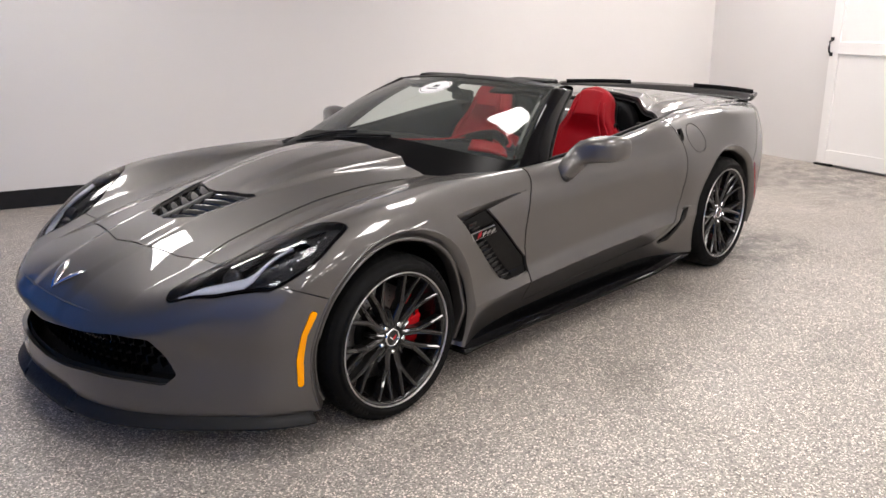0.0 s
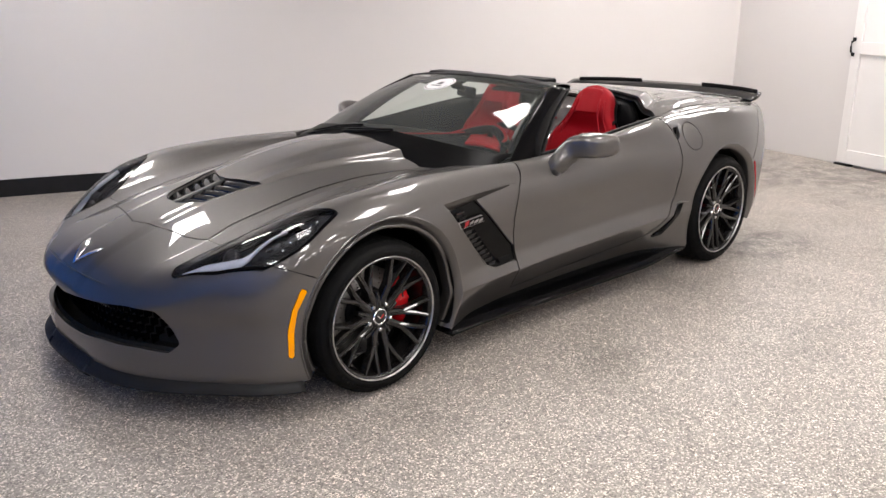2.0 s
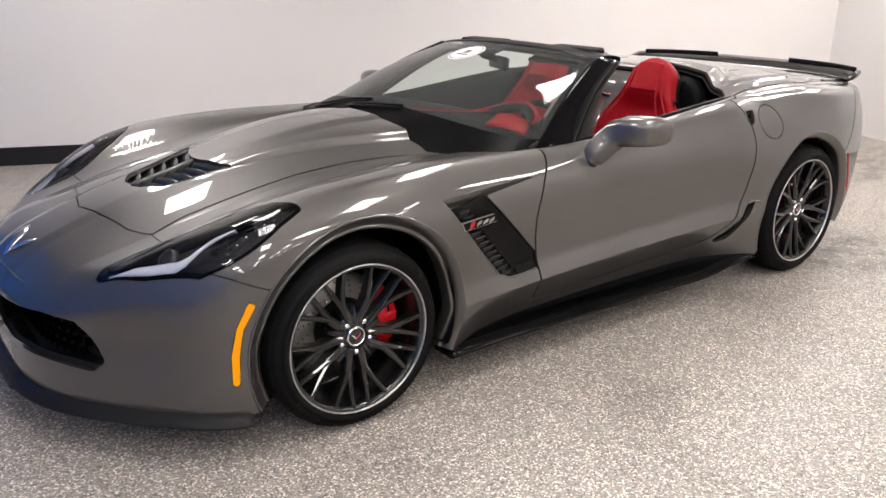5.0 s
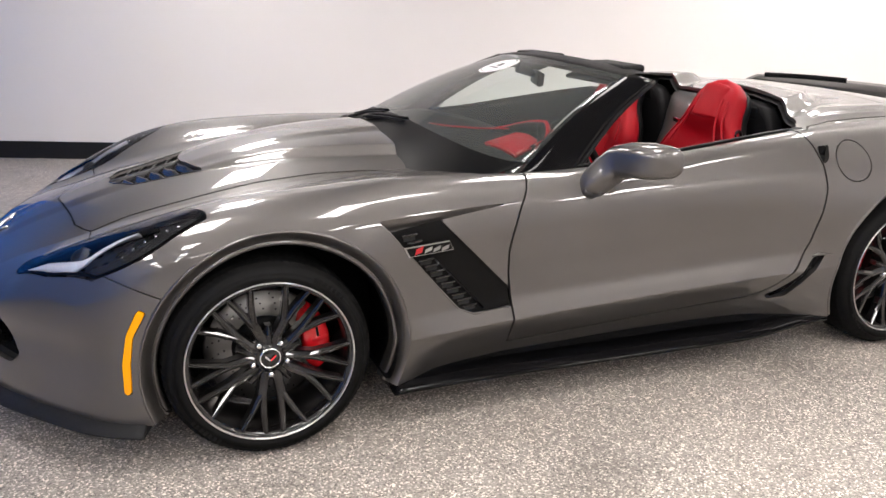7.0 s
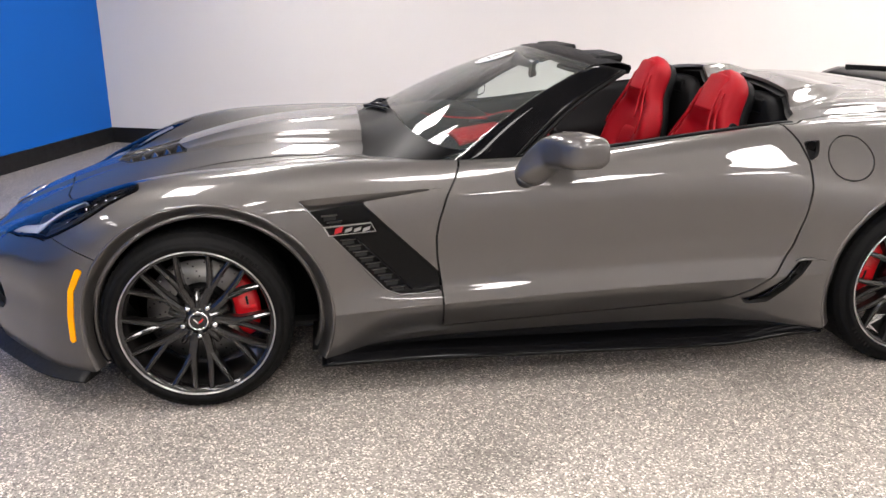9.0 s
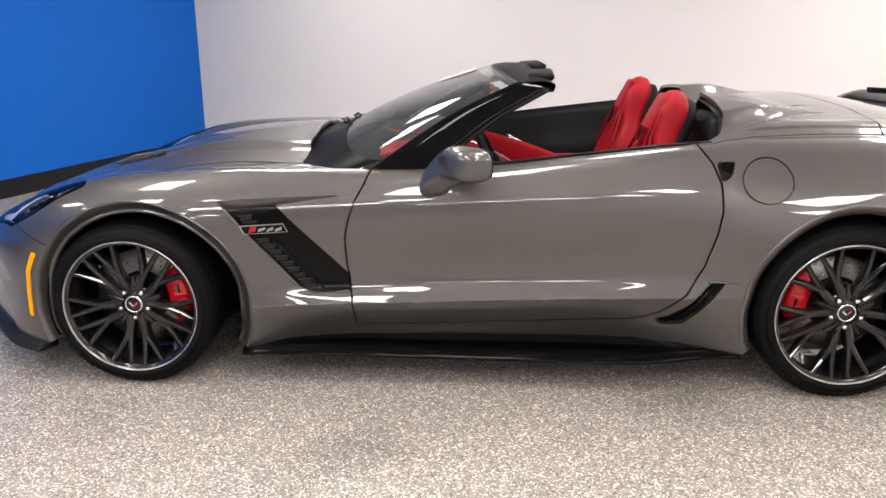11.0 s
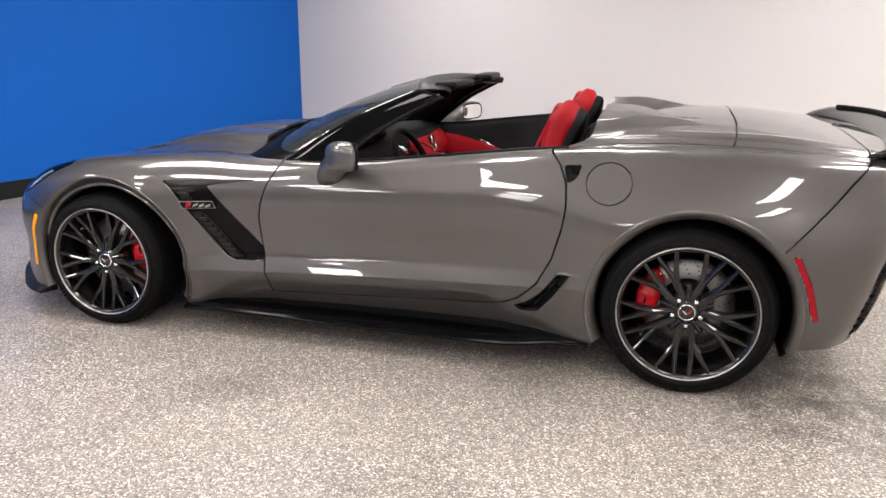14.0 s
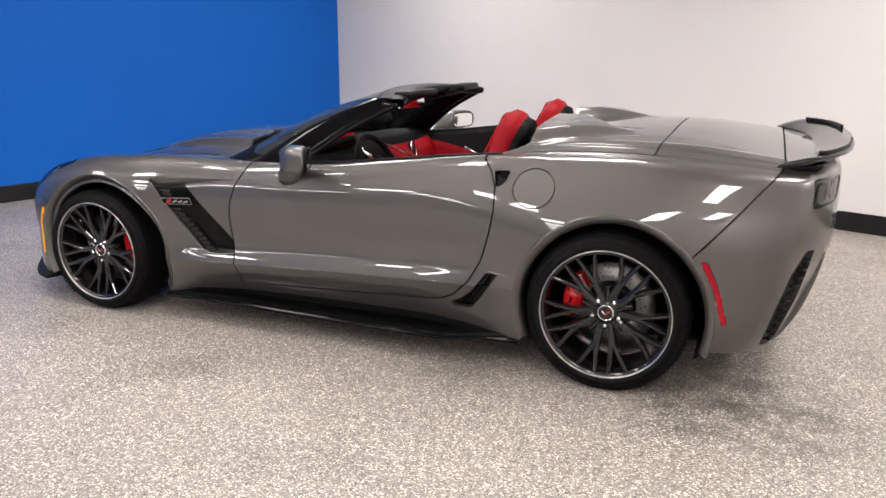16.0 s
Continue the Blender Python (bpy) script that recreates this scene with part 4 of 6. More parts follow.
for sgn in (-1, 1):
    part("skirt_blade", skirt_blade(sgn), BLACK_GLOSS, CAR, "gloss black side skirt blade")

# grille mesh: dark vertical vanes behind the opening, and ducts
g = new("grille")
g.parent = CAR
g["label"] = "black honeycomb front grille"
bm = bmesh.new()
prev = None
for k in range(41):
    y = -0.68 + 1.36 * k / 40
    col = [bm.verts.new((float(X_FRONT(abs(y))) + d, y, z)) for d, z in ((0.04, 0.19), (0.16, 0.20), (0.16, 0.50), (0.05, 0.51))]
    if prev:
        for j in range(3):
            bm.faces.new((prev[j], prev[j + 1], col[j + 1], col[j]))
    prev = col
# box coloured near-black as the shade behind the grille
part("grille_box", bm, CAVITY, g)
for row in range(4):
    for k in range(-13, 14):
        y = k * 0.042 + (0.021 if row % 2 else 0)
        w = abs(y)
        z = 0.285 + row * 0.034 + 0.024 * w
        if w > 0.56 - 0.03 * abs(row - 2):
            continue
        p = Vector((float(X_FRONT(w)) + float(P_FRONT(z)) + 0.088, y, z))
        bm = bmesh.new()
        hexa = [Vector((0, 0.019 * math.cos(a), 0.019 * math.sin(a))) for a in [math.pi / 6 + j * math.pi / 3 for j in range(6)]]
        ring = [[bm.verts.new(q * s + Vector((d, 0, 0))) for q in hexa] for s, d in ((1.12, 0.0), (0.86, 0.0), (0.82, 0.02))]
        for a, b in zip(ring, ring[1:]):
            for j in range(6):
                bm.faces.new((a[j], b[j], b[(j + 1) % 6], a[(j + 1) % 6]))
        part("cell", bm, BLACK_GLOSS, g, matrix=pose(p.x, p.y, p.z), smooth=False)
for sgn in (-1, 1):
    part("duct", box(-0.68, -0.58, -0.06, 0.06, 0.285, 0.40, 0.02), BLACK_GLOSS, g, matrix=pose(0, sgn * 0.44, 0, 0, 0, sgn * 30))
    part("bar", tube([(-0.70, sgn * 0.36, 0.27), (-0.66, sgn * 0.37, 0.41)], 0.008, 8), BLACK_GLOSS, g)

# hood vent: middle spine and raked slats
v = new("hood_vent")
v.parent = CAR
v["label"] = "black slatted heat extractor in the hood"


def hood_z(x, w):
    return float(z_top(np.array([x]), np.array([abs(w)]))[0])


def vent_width(x):
    return float(np.interp(x, [-0.43, -0.415, -0.352, -0.24, -0.10], [0.03, 0.085, 0.155, 0.19, 0.225]))


spine_pts = [(-0.425 + k * 0.028, 0, hood_z(-0.425 + k * 0.028, 0.0) - 0.006) for k in range(10)]
part("spine", sweep(spine_pts, [(-0.014, -0.030), (0.014, -0.030), (0.014, -0.002), (0.011, 0.001), (-0.011, 0.001), (-0.014, -0.002)]), VENT_PLASTIC, v)
for sgn in (-1, 1):
    for k in range(5):
        x = -0.395 + k * 0.050
        pts = []
        for j in range(9):
            w = 0.012 + (vent_width(x + 0.05) - 0.016) * j / 8
            xx = x + 0.30 * w
            pts.append((xx, sgn * w, hood_z(xx, w) - 0.012))
        sec = [(-0.030, -0.034), (-0.026, -0.036), (0.014, 0.000), (0.013, 0.004), (0.008, 0.003)]
        part("slat", sweep(pts, [(a * sgn, b) for a, b in sec]), VENT_FIN, v)
    rim_line = [(x_, sgn * vent_width(x_), hood_z(x_, vent_width(x_)) - 0.001) for x_ in np.linspace(-0.428, -0.105, 18)]
    part("rim", tube([(float(p_[0]), p_[1], p_[2]) for p_ in rim_line], 0.004, 6), VENT_FIN, v)

# fender vent louvres, rim and badge
def on_side(x, z, depth, sgn):
    p = skin_at(x=x, z=z)
    return Vector((x, sgn * (p.y - depth), z))


for sgn in (-1, 1):
    lv = new("louvre_bank")
    lv.parent = CAR
    lv["label"] = "black vent louvres with a metal badge"
    cells = [(0.435, 0.678), (0.452, 0.655)] + [(0.495 + k * 0.0215, 0.590 - k * 0.0235) for k in range(9)]
    for i, (x, z) in enumerate(cells):
        a, b = on_side(x, z, 0.008, sgn), on_side(x + 0.054, z + 0.003, 0.008, sgn)
        sec = [(-0.02, -0.010), (0.004, -0.001), (0.006, 0.004), (0.002, 0.0065), (-0.02, -0.001)]
        part("louvre", sweep([a, a.lerp(b, 0.5), b], [(p * (1 if sgn < 0 else -1), q) for p, q in sec]), LOUVRE, lv, smooth=False)
        d0, d1 = on_side(x + 0.008, z - 0.010, 0.0112, sgn), on_side(x + 0.050, z - 0.008, 0.0112, sgn)
        part("slot", sweep([d0, d0.lerp(d1, 0.5), d1], [(-0.003, -0.007), (0, -0.007), (0, 0.007), (-0.003, 0.007)] if sgn < 0 else [(0.003, -0.007), (0, -0.007), (0, 0.007), (0.003, 0.007)]), CAVITY, lv, smooth=False)
    rim_pts = [on_side(x, z, 0.004, sgn) for x, z in ((0.365, 0.728), (0.40, 0.69), (0.47, 0.605), (0.56, 0.50), (0.652, 0.397), (0.705, 0.376), (0.78, 0.378), (0.845, 0.386))]
    part("rim", tube(rim_pts, 0.004, 6), PAINT, lv)
    ridge = [on_side(x, z, 0.008, sgn) for x, z in ((0.555, 0.590), (0.62, 0.525), (0.70, 0.440), (0.745, 0.392))]
    part("ridge", tube(ridge, 0.004, 6), BLACK_GLOSS, lv)
    # badge: a plate with plain blocks in red and silver
    def plate(x0, x1, z0_, z1_, depth, slant=0.02):
        bm = bmesh.new()
        f = []
        for d in (depth, depth + 0.004):
            f.append([bm.verts.new(on_side(x + slant * (z - z0_) / 0.04 * -1, z, d, sgn)) for x, z in ((x0, z0_), (x1, z0_ + 0.008), (x1, z1_ + 0.008), (x0, z1_))])
        for k in range(4):
            bm.faces.new((f[0][k], f[0][(k + 1) % 4], f[1][(k + 1) % 4], f[1][k]))
        bm.faces.new(f[0])
        bm.faces.new(f[1][::-1])
        bmesh.ops.recalc_face_normals(bm, faces=bm.faces)
        return bm
    part("badge", plate(0.452, 0.630, 0.607, 0.648, 0.004), BLACK_GLOSS, lv, "silver badge plate in a black frame with a red mark", smooth=False)
    part("badge_edge", plate(0.457, 0.625, 0.611, 0.644, -0.0005), BADGE_GREY, lv, smooth=False)
    part("badge_field", plate(0.461, 0.621, 0.6145, 0.6405, -0.0045), BLACK_GLOSS, lv, smooth=False)
    part("mark", plate(0.476, 0.500, 0.617, 0.638, -0.0065, -0.012), BADGE_RED, lv, smooth=False)
    for x in (0.512, 0.543, 0.574):
        part("mark", plate(x, x + 0.023, 0.621, 0.633, -0.0075, -0.010), BADGE_GREY, lv, smooth=False)

# door handle flap, scoop trim
for sgn in (-1, 1):
    bm = bmesh.new()
    q = [on_side(x, z, 0.014, sgn) for x, z in ((2.224, 0.884), (2.262, 0.885), (2.250, 0.850), (2.232, 0.842))]
    part("handle_pad", sweep([q[0].lerp(q[3], 0.2), q[1].lerp(q[2], 0.5)], [(-0.006, -0.018), (0.0, -0.018), (0.0, 0.018), (-0.006, 0.018)]), BLACK_GLOSS, CAR, smooth=False)
    a = [on_side(x, z, -0.001, sgn) for x, z in ((2.185, 0.455), (2.215, 0.463), (2.26, 0.460), (2.302, 0.456))]
    part("scoop_trim", tube(a, [0.004, 0.011, 0.008, 0.001], 10, flat=0.6), PAINT, CAR)
    b = [on_side(x, z, 0.010, sgn) for x, z in ((2.205, 0.445), (2.165, 0.385), (2.11, 0.315), (2.05, 0.282))]
    part("scoop_blade", tube(b, [0.006, 0.014, 0.014, 0.006], 8, flat=0.6), BLACK_GLOSS, CAR)

# headlights
for sgn in (0, 1):
    flip = -1 if sgn == 0 else 1
    hl = sheet_object("headlight", headlight.moved(0.055), LAMP_HOUSING, 0.0, sgn, "dark headlight under a clear lens", normals=False)
    body_in, ring = headlight.cut(head_field(headlight) + 0.0065)
    sheet_object("bezel", ring, BLACK_GLOSS, 0.05, sgn, parent=hl, offset=0.0)
    sheet_object("lens", body_in, LENS, 0.0, sgn, parent=hl, offset=0.0005)
    # running-light blade along the lower edge and rising at the outer corner
    path = [(-0.688, 0.602), (-0.65, 0.664), (-0.60, 0.735), (-0.555, 0.788), (-0.515, 0.806), (-0.46, 0.808), (-0.41, 0.812), (-0.36, 0.822)]

    def under(x, w, depth):
        p = skin_at(x=x, w=w)
        p = p - normal_at(p) * depth
        return Vector((p.x, flip * p.y, p.z))

    def guide(u, v_):
        k = u * (len(path) - 1)
        i = min(int(k), len(path) - 2)
        x, w = (path[i][q] + (path[i + 1][q] - path[i][q]) * (k - i) for q in (0, 1))
        wide = 0.040 * min(1.0, 0.35 + 4 * u, 0.3 + 3 * (1 - u))
        return under(x + wide * 0.80 * v_, w - wide * 0.62 * v_, 0.016 + 0.012 * v_ - 0.010 * math.sin(math.pi * v_))
    part("light_guide", grid(guide, 42, 6, 0.004), LAMP_WHITE, hl, "frosted white running-light strip")
    part("inner_shelf", grid(lambda u, v_: under(-0.60 + 0.30 * u + 0.05 * v_, 0.655 + 0.155 * u - 0.05 * v_, 0.030 + 0.012 * math.sin(math.pi * v_)), 16, 6, 0.004), BLACK_GLOSS, hl)
    for x, w, r in ((-0.535, 0.690, 0.034),):
        p = skin_at(x=x, w=w)
        n = normal_at(p)
        m = Matrix.Translation((p.x, flip * p.y, p.z - 0.035)) @ pose(0, 0, 0, 0, -62, 0)
        part("projector", lathe([(0.0, 0.012), (r * 0.5, 0.009), (r * 0.85, 0.0), (r, -0.006), (r * 1.15, -0.006), (r * 1.15, -0.03)], 24, "Z"), VENT_PLASTIC, hl, matrix=m)
    for k in range(6):
        p = skin_at(x=-0.40 + k * 0.032, w=0.872 - k * 0.002)
        part("reflector", lathe([(0.0, 0.004), (0.005, 0.002), (0.007, -0.002)], 10, "Z"), CHROME, hl, matrix=pose(p.x, flip * p.y, p.z - 0.02))
    brow = []
    for x, w in ((-0.54, 0.63), (-0.45, 0.68), (-0.38, 0.73), (-0.30, 0.79), (-0.22, 0.835)):
        p = skin_at(x=x, w=w)
        p = p - normal_at(p) * 0.022
        brow.append((p.x, flip * p.y, p.z))
    part("brow", tube(brow, [0.006, 0.012, 0.016, 0.014, 0.008], 8, flat=0.4), BLACK_GLOSS, hl)

# nose emblem: two crossed flags as plain shapes
em = new("emblem")
em.parent = CAR
em["label"] = "small chrome crossed-flag emblem"
for a, b, c in (((-0.878, 0.0), (-0.772, 0.078), CHROME), ((-0.878, 0.0), (-0.782, -0.098), CHROME), ((-0.845, -0.026), (-0.80, -0.078), RED_PLASTIC)):
    pts = []
    for k in range(6):
        x, y = a[0] + (b[0] - a[0]) * k / 5, a[1] + (b[1] - a[1]) * k / 5
        p = skin_at(x=x, w=abs(y) if abs(y) > 1e-4 else 1e-4)
        pts.append((p.x, y, p.z + (0.003 if c is CHROME else 0.006)))
    part("flag", tube(pts, [0.004, 0.013, 0.019, 0.020, 0.017, 0.004] if c is CHROME else 0.007, 8, flat=0.4), c, em)

# mirrors
def mirror_parts(sgn):
    m = new("wing_mirror")
    m.parent = CAR
    m["label"] = "grey painted door mirror on a swept stalk"
    # sections from the foot up the stalk and out along the shell: centre, half depth, half height, turn, squareness
    stations = (((1.172, 0.868, 0.778), 0.058, 0.038, 35, 0.8), ((1.181, 0.880, 0.802), 0.064, 0.041, 35, 0.75), ((1.202, 0.895, 0.832), 0.071, 0.043, 40, 0.65), ((1.232, 0.908, 0.862), 0.073, 0.048, 52, 0.58),
                ((1.255, 0.928, 0.885), 0.067, 0.058, 72, 0.50), ((1.266, 0.957, 0.897), 0.064, 0.061, 88, 0.45), ((1.280, 1.000, 0.902), 0.067, 0.061, 90, 0.42), ((1.301, 1.050, 0.9035), 0.066, 0.0585, 90, 0.42),
                ((1.324, 1.080, 0.9035), 0.056, 0.0535, 90, 0.46), ((1.3425, 1.093, 0.9035), 0.0425, 0.0415, 90, 0.55), ((1.3575, 1.097, 0.905), 0.022, 0.020, 90, 0.8))
    bm, rings = bmesh.new(), []
    for ctr_, hx, hb, turn, p in stations:
        up_ = Vector((0, -math.cos(radians(turn)), math.sin(radians(turn))))
        ring = []
        for k in range(36):
            a = k * math.pi / 18
            c, s_ = math.cos(a), math.sin(a)
            c, s_ = math.copysign(abs(c) ** p, c), math.copysign(abs(s_) ** p, s_)
            lip = -0.020 * max(0.0, -c) ** 2 * max(0.0, s_) * step01((turn - 60) / 28)
            ring.append(bm.verts.new(Vector(ctr_) + Vector((hx * c, 0, lip)) + up_ * (hb * s_)))
        rings.append(ring)
    for a_, b_ in zip(rings, rings[1:]):
        for k in range(36):
            bm.faces.new((a_[k], a_[(k + 1) % 36], b_[(k + 1) % 36], b_[k]))
    bm.faces.new(rings[0][::-1])
    bm.faces.new(rings[-1])
    bmesh.ops.recalc_face_normals(bm, faces=bm.faces)
    if sgn < 0:
        flip_y(bm)
    part("mirror_shell", bm, PAINT, m)
    bm = bmesh.new()
    rim = [(math.copysign(abs(math.cos(a)) ** 0.5, math.cos(a)) * 0.084, math.copysign(abs(math.sin(a)) ** 0.5, math.sin(a)) * 0.047) for a in [k * math.pi / 16 for k in range(32)]]
    bm.faces.new([bm.verts.new((1.3475 + 0.459 * u, sgn * (0.990 + u), 0.902 + w_)) for u, w_ in (rim if sgn > 0 else rim[::-1])])
    part("mirror_glass", bm, material_mirror, m)
    part("mirror_bezel", tube([(1.3465 + 0.459 * u, sgn * (0.990 + u), 0.902 + w_) for u, w_ in rim], 0.004, 6, closed=True), BLACK_SATIN, m)
    part("foot", tube([(1.158, sgn * 0.852, 0.760), (1.166, sgn * 0.862, 0.772), (1.172, sgn * 0.868, 0.783)], [0.046, 0.057, 0.060], 24, flat=0.66), STALK_GREY, m, "dark grey mirror foot on the door")
    return m


material_mirror = material("mirror_silver", (0.85, 0.86, 0.87), 0.02, 1.0)
for sgn in (-1, 1):
    mirror_parts(sgn)

# rear spoiler
def spoiler():
    pts_n, bm, rings = 48, bmesh.new(), []
    for k in range(pts_n + 1):
        y = -0.80 + 1.60 * k / pts_n
        w = abs(y)
        e = step01((w - 0.55) / 0.25)
        lead = 3.455 - 0.155 * (w / 0.8) ** 3.2
        trail = 3.615 - 0.03 * w - 0.16 * (w / 0.8) ** 4
        zl = 0.962 + 0.004 * (1 - e)
        zt = 1.012 - 0.012 * (w / 0.8) ** 2
        ring = []
        for t, th in ((0, 0), (0.06, 0.006), (0.35, 0.014), (0.7, 0.014), (0.97, 0.010), (1, 0), (0.97, -0.008), (0.7, -0.014), (0.35, -0.012), (0.06, -0.005)):
            ring.append(bm.verts.new((lead + (trail - lead) * t, y, zl + (zt - zl) * t ** 1.3 + th)))
        rings.append(ring)
    for a, b in zip(rings, rings[1:]):
        for i in range(len(a)):
            bm.faces.new((a[i], a[(i + 1) % len(a)], b[(i + 1) % len(a)], b[i]))
    bm.faces.new(rings[0][::-1])
    bm.faces.new(rings[-1])
    bmesh.ops.recalc_face_normals(bm, faces=bm.faces)
    return bm


sp = part("spoiler", spoiler(), CARBON, CAR, "glossy dark rear spoiler")
for sgn in (-1, 1):
    leg = [(3.325, 0.715, 0.950), (3.38, 0.735, 0.955), (3.44, 0.72, 0.960), (3.475, 0.69, 0.966)]
    part("end_pylon", tube([(x, sgn * y, z) for x, y, z in leg], [0.012, 0.026, 0.026, 0.014], 10, flat=0.8), BLACK_GLOSS, sp)
    wick = []
    for k in range(13):
        w = 0.26 + 0.5 * k / 12
        wick.append((3.60 - 0.03 * w - 0.16 * (w / 0.8) ** 4, sgn * w, 1.018 - 0.012 * (w / 0.8) ** 2))
    part("wicker", sweep(wick, [(-0.004, -0.006), (0.004, -0.006), (0.004, 0.016), (-0.004, 0.016)]), BLACK_SATIN, sp)
    for k in range(3):
        w = 0.30 + 0.12 * k
        part("bolt", lathe([(0, 0.004), (0.006, 0.003), (0.007, 0)], 10, "Z"), BLACK_GLOSS, sp, matrix=pose(3.607 - 0.03 * w - 0.16 * (w / 0.8) ** 4, sgn * w, 1.0, 0, 90, 0))

# ribs across the bumper's corner vents
for sgn in (-1, 1):
    for k in range(11):
        t = (k + 0.5) / 11
        x0, z0_ = 3.316 + 0.118 * t, 0.262 + 0.35 * t
        a, b = on_side(x0, z0_, 0.008, sgn), on_side(x0 + 0.032, z0_ - 0.004, 0.008, sgn)
        part("vent_rib", tube([a, a.lerp(b, 0.5), b], 0.006, 6, flat=0.6), BLACK_SATIN, CAR)

# two squared light rings inside each tail lamp
for sgn in (-1, 1):
    for w0 in (0.60, 0.72):
        ring = []
        for k in range(24):
            a = k * math.pi / 12
            w_ = w0 + 0.040 * math.copysign(abs(math.cos(a)) ** 0.6, math.cos(a))
            z_ = 0.862 + 0.034 * math.copysign(abs(math.sin(a)) ** 0.6, math.sin(a))
            ring.append((float(X_REAR(w_)) + float(P_REAR(z_)) - 0.014, sgn * w_, z_))
        part("tail_ring", tube(ring, 0.006, 8, closed=True), VENT_PLASTIC, CAR, "dark squared tail light ring")


# ---- wheels ----
def spoke(bm, pts, half, height, depth, crown=0.004):
    """A tapered bar in the wheel's face: pts are (radius, angle) pairs; y is outward negative."""
    rings = []
    for i, (r, a) in enumerate(pts):
        t = i / (len(pts) - 1)
        h = half[0] + (half[1] - half[0]) * t
        y = height(r)
        c, s = math.cos(a), math.sin(a)
        side_ = Vector((-s, 0, c))
        p = Vector((r * c, y, r * s))
        lift = crown * (1 - 0.4 * t)
        prof = ((1.0, depth), (1.0, 0.007), (0.80, 0.002), (0.20, -lift), (-0.20, -lift), (-0.80, 0.002), (-1.0, 0.007), (-1.0, depth))
        rings.append([bm.verts.new(p + side_ * (h * u) + Vector((0, d, 0))) for u, d in prof])
    for a, b in zip(rings, rings[1:]):
        for k in range(8):
            bm.faces.new((a[k], a[(k + 1) % 8], b[(k + 1) % 8], b[k]))
    bm.faces.new(rings[0][::-1])
    bm.faces.new(rings[-1])


def build_wheel(rim_r, tyre_r, half_w, name, caliper_at, disc_r):
    """A wheel about its own centre, its outer face towards -y."""
    w = new(name)
    w.parent = CAR
    w["label"] = "black split-spoke alloy wheel on a low-profile tyre"
    o = -half_w
    sh = tyre_r - 0.016
    prof = [(rim_r - 0.004, o + 0.018), (rim_r + 0.004, o + 0.006), (rim_r + 0.014, o + 0.001), (rim_r + 0.032, o - 0.003), (sh - 0.022, o + 0.000), (sh - 0.008, o + 0.006), (sh + 0.004, o + 0.018),
            (tyre_r - 0.003, o + 0.034), (tyre_r, o + 0.055), (tyre_r, -o - 0.055), (tyre_r - 0.003, -o - 0.034), (sh, -o - 0.01), (rim_r + 0.02, -o), (rim_r, -o - 0.02)]
    tyre = part("tyre", lathe(prof, 120), TYRE, w, "black low-profile tyre")
    # tread blocks across the outer shoulder
    bm = bmesh.new()
    nb = 84
    for k in range(nb):
        a0 = 2 * math.pi * k / nb
        ring = []
        for a in (a0, a0 + 2 * math.pi / nb * 0.74):
            lean = 0.02
            for r, y, da in ((sh + 0.006, o + 0.017, 0), (tyre_r + 0.0005, o + 0.036, lean), (tyre_r + 0.004, o + 0.060, 2 * lean), (tyre_r + 0.004, o + 0.105, 3 * lean)):
                ring.append(bm.verts.new((r * math.cos(a + da), y, r * math.sin(a + da))))
        for j in range(3):
            bm.faces.new((ring[j], ring[j + 1], ring[j + 5], ring[j + 4]))
    part("tread", bm, TYRE, w, smooth=False)
    # raised bars of moulded sidewall marks
    for a0, n in ((0.7, 7), (3.7, 7)):
        bm = bmesh.new()
        for k in range(n):
            for a, b in ((a0 + k * 0.06, a0 + k * 0.06 + 0.035),):
                q = [bm.verts.new((r * math.cos(t), o - 0.0035, r * math.sin(t))) for r, t in ((rim_r + 0.026, a), (rim_r + 0.040, a), (rim_r + 0.040, b), (rim_r + 0.026, b))]
                bm.faces.new(q)
        part("sidewall_mark", bm, TYRE, w, smooth=False)
    rr = rim_r
    barrel = [(rr + 0.002, o + 0.010), (rr - 0.010, o + 0.012), (rr - 0.016, o + 0.022), (rr - 0.022, o + 0.06), (rr - 0.03, 0.02), (rr - 0.022, -o - 0.03), (rr, -o - 0.01)]
    rim = part("rim", lathe(barrel, 96), RIM, w)
    part("rim_edge", lathe([(rr + 0.004, o + 0.010), (rr + 0.0035, o + 0.004), (rr + 0.001, o + 0.002), (rr - 0.0015, o + 0.005), (rr - 0.0015, o + 0.012)], 96), RIM_CUT, w, "machined bright rim edge")

    def height(r):
        return o + 0.012 + 0.034 * (1 - (r / rr) ** 2) ** 1.0

    bm = bmesh.new()
    for g_ in range(5):
        lug = math.radians(-90 + 72 * g_)
        for sd in (-1, 1):
            a_in, a_mid = lug + sd * 0.29, lug + sd * 0.235
            fork = 0.50 * rr
            spoke(bm, [(0.050, a_in), (0.075, a_in), (fork + 0.01, a_mid)], (0.0165, 0.0155), height, 0.040)
            for a_end, lean in ((lug + sd * 0.11, 0.0), (lug + sd * 0.415, 0.0)):
                spoke(bm, [(fork - 0.012, a_mid), (0.73 * rr, (a_mid + a_end) / 2 + (a_end - a_mid) * 0.14), (rr - 0.010, a_end)], (0.0125, 0.0085), height, 0.034, 0.003)
        # short wedge between two lugs, falling away from the hub
        spoke(bm, [(0.045, lug + math.pi / 5), (0.075, lug + math.pi / 5), (0.105, lug + math.pi / 5)], (0.015, 0.010), lambda r: height(r) + 0.35 * max(0.0, r - 0.06), 0.03)
    bmesh.ops.recalc_face_normals(bm, faces=bm.faces)
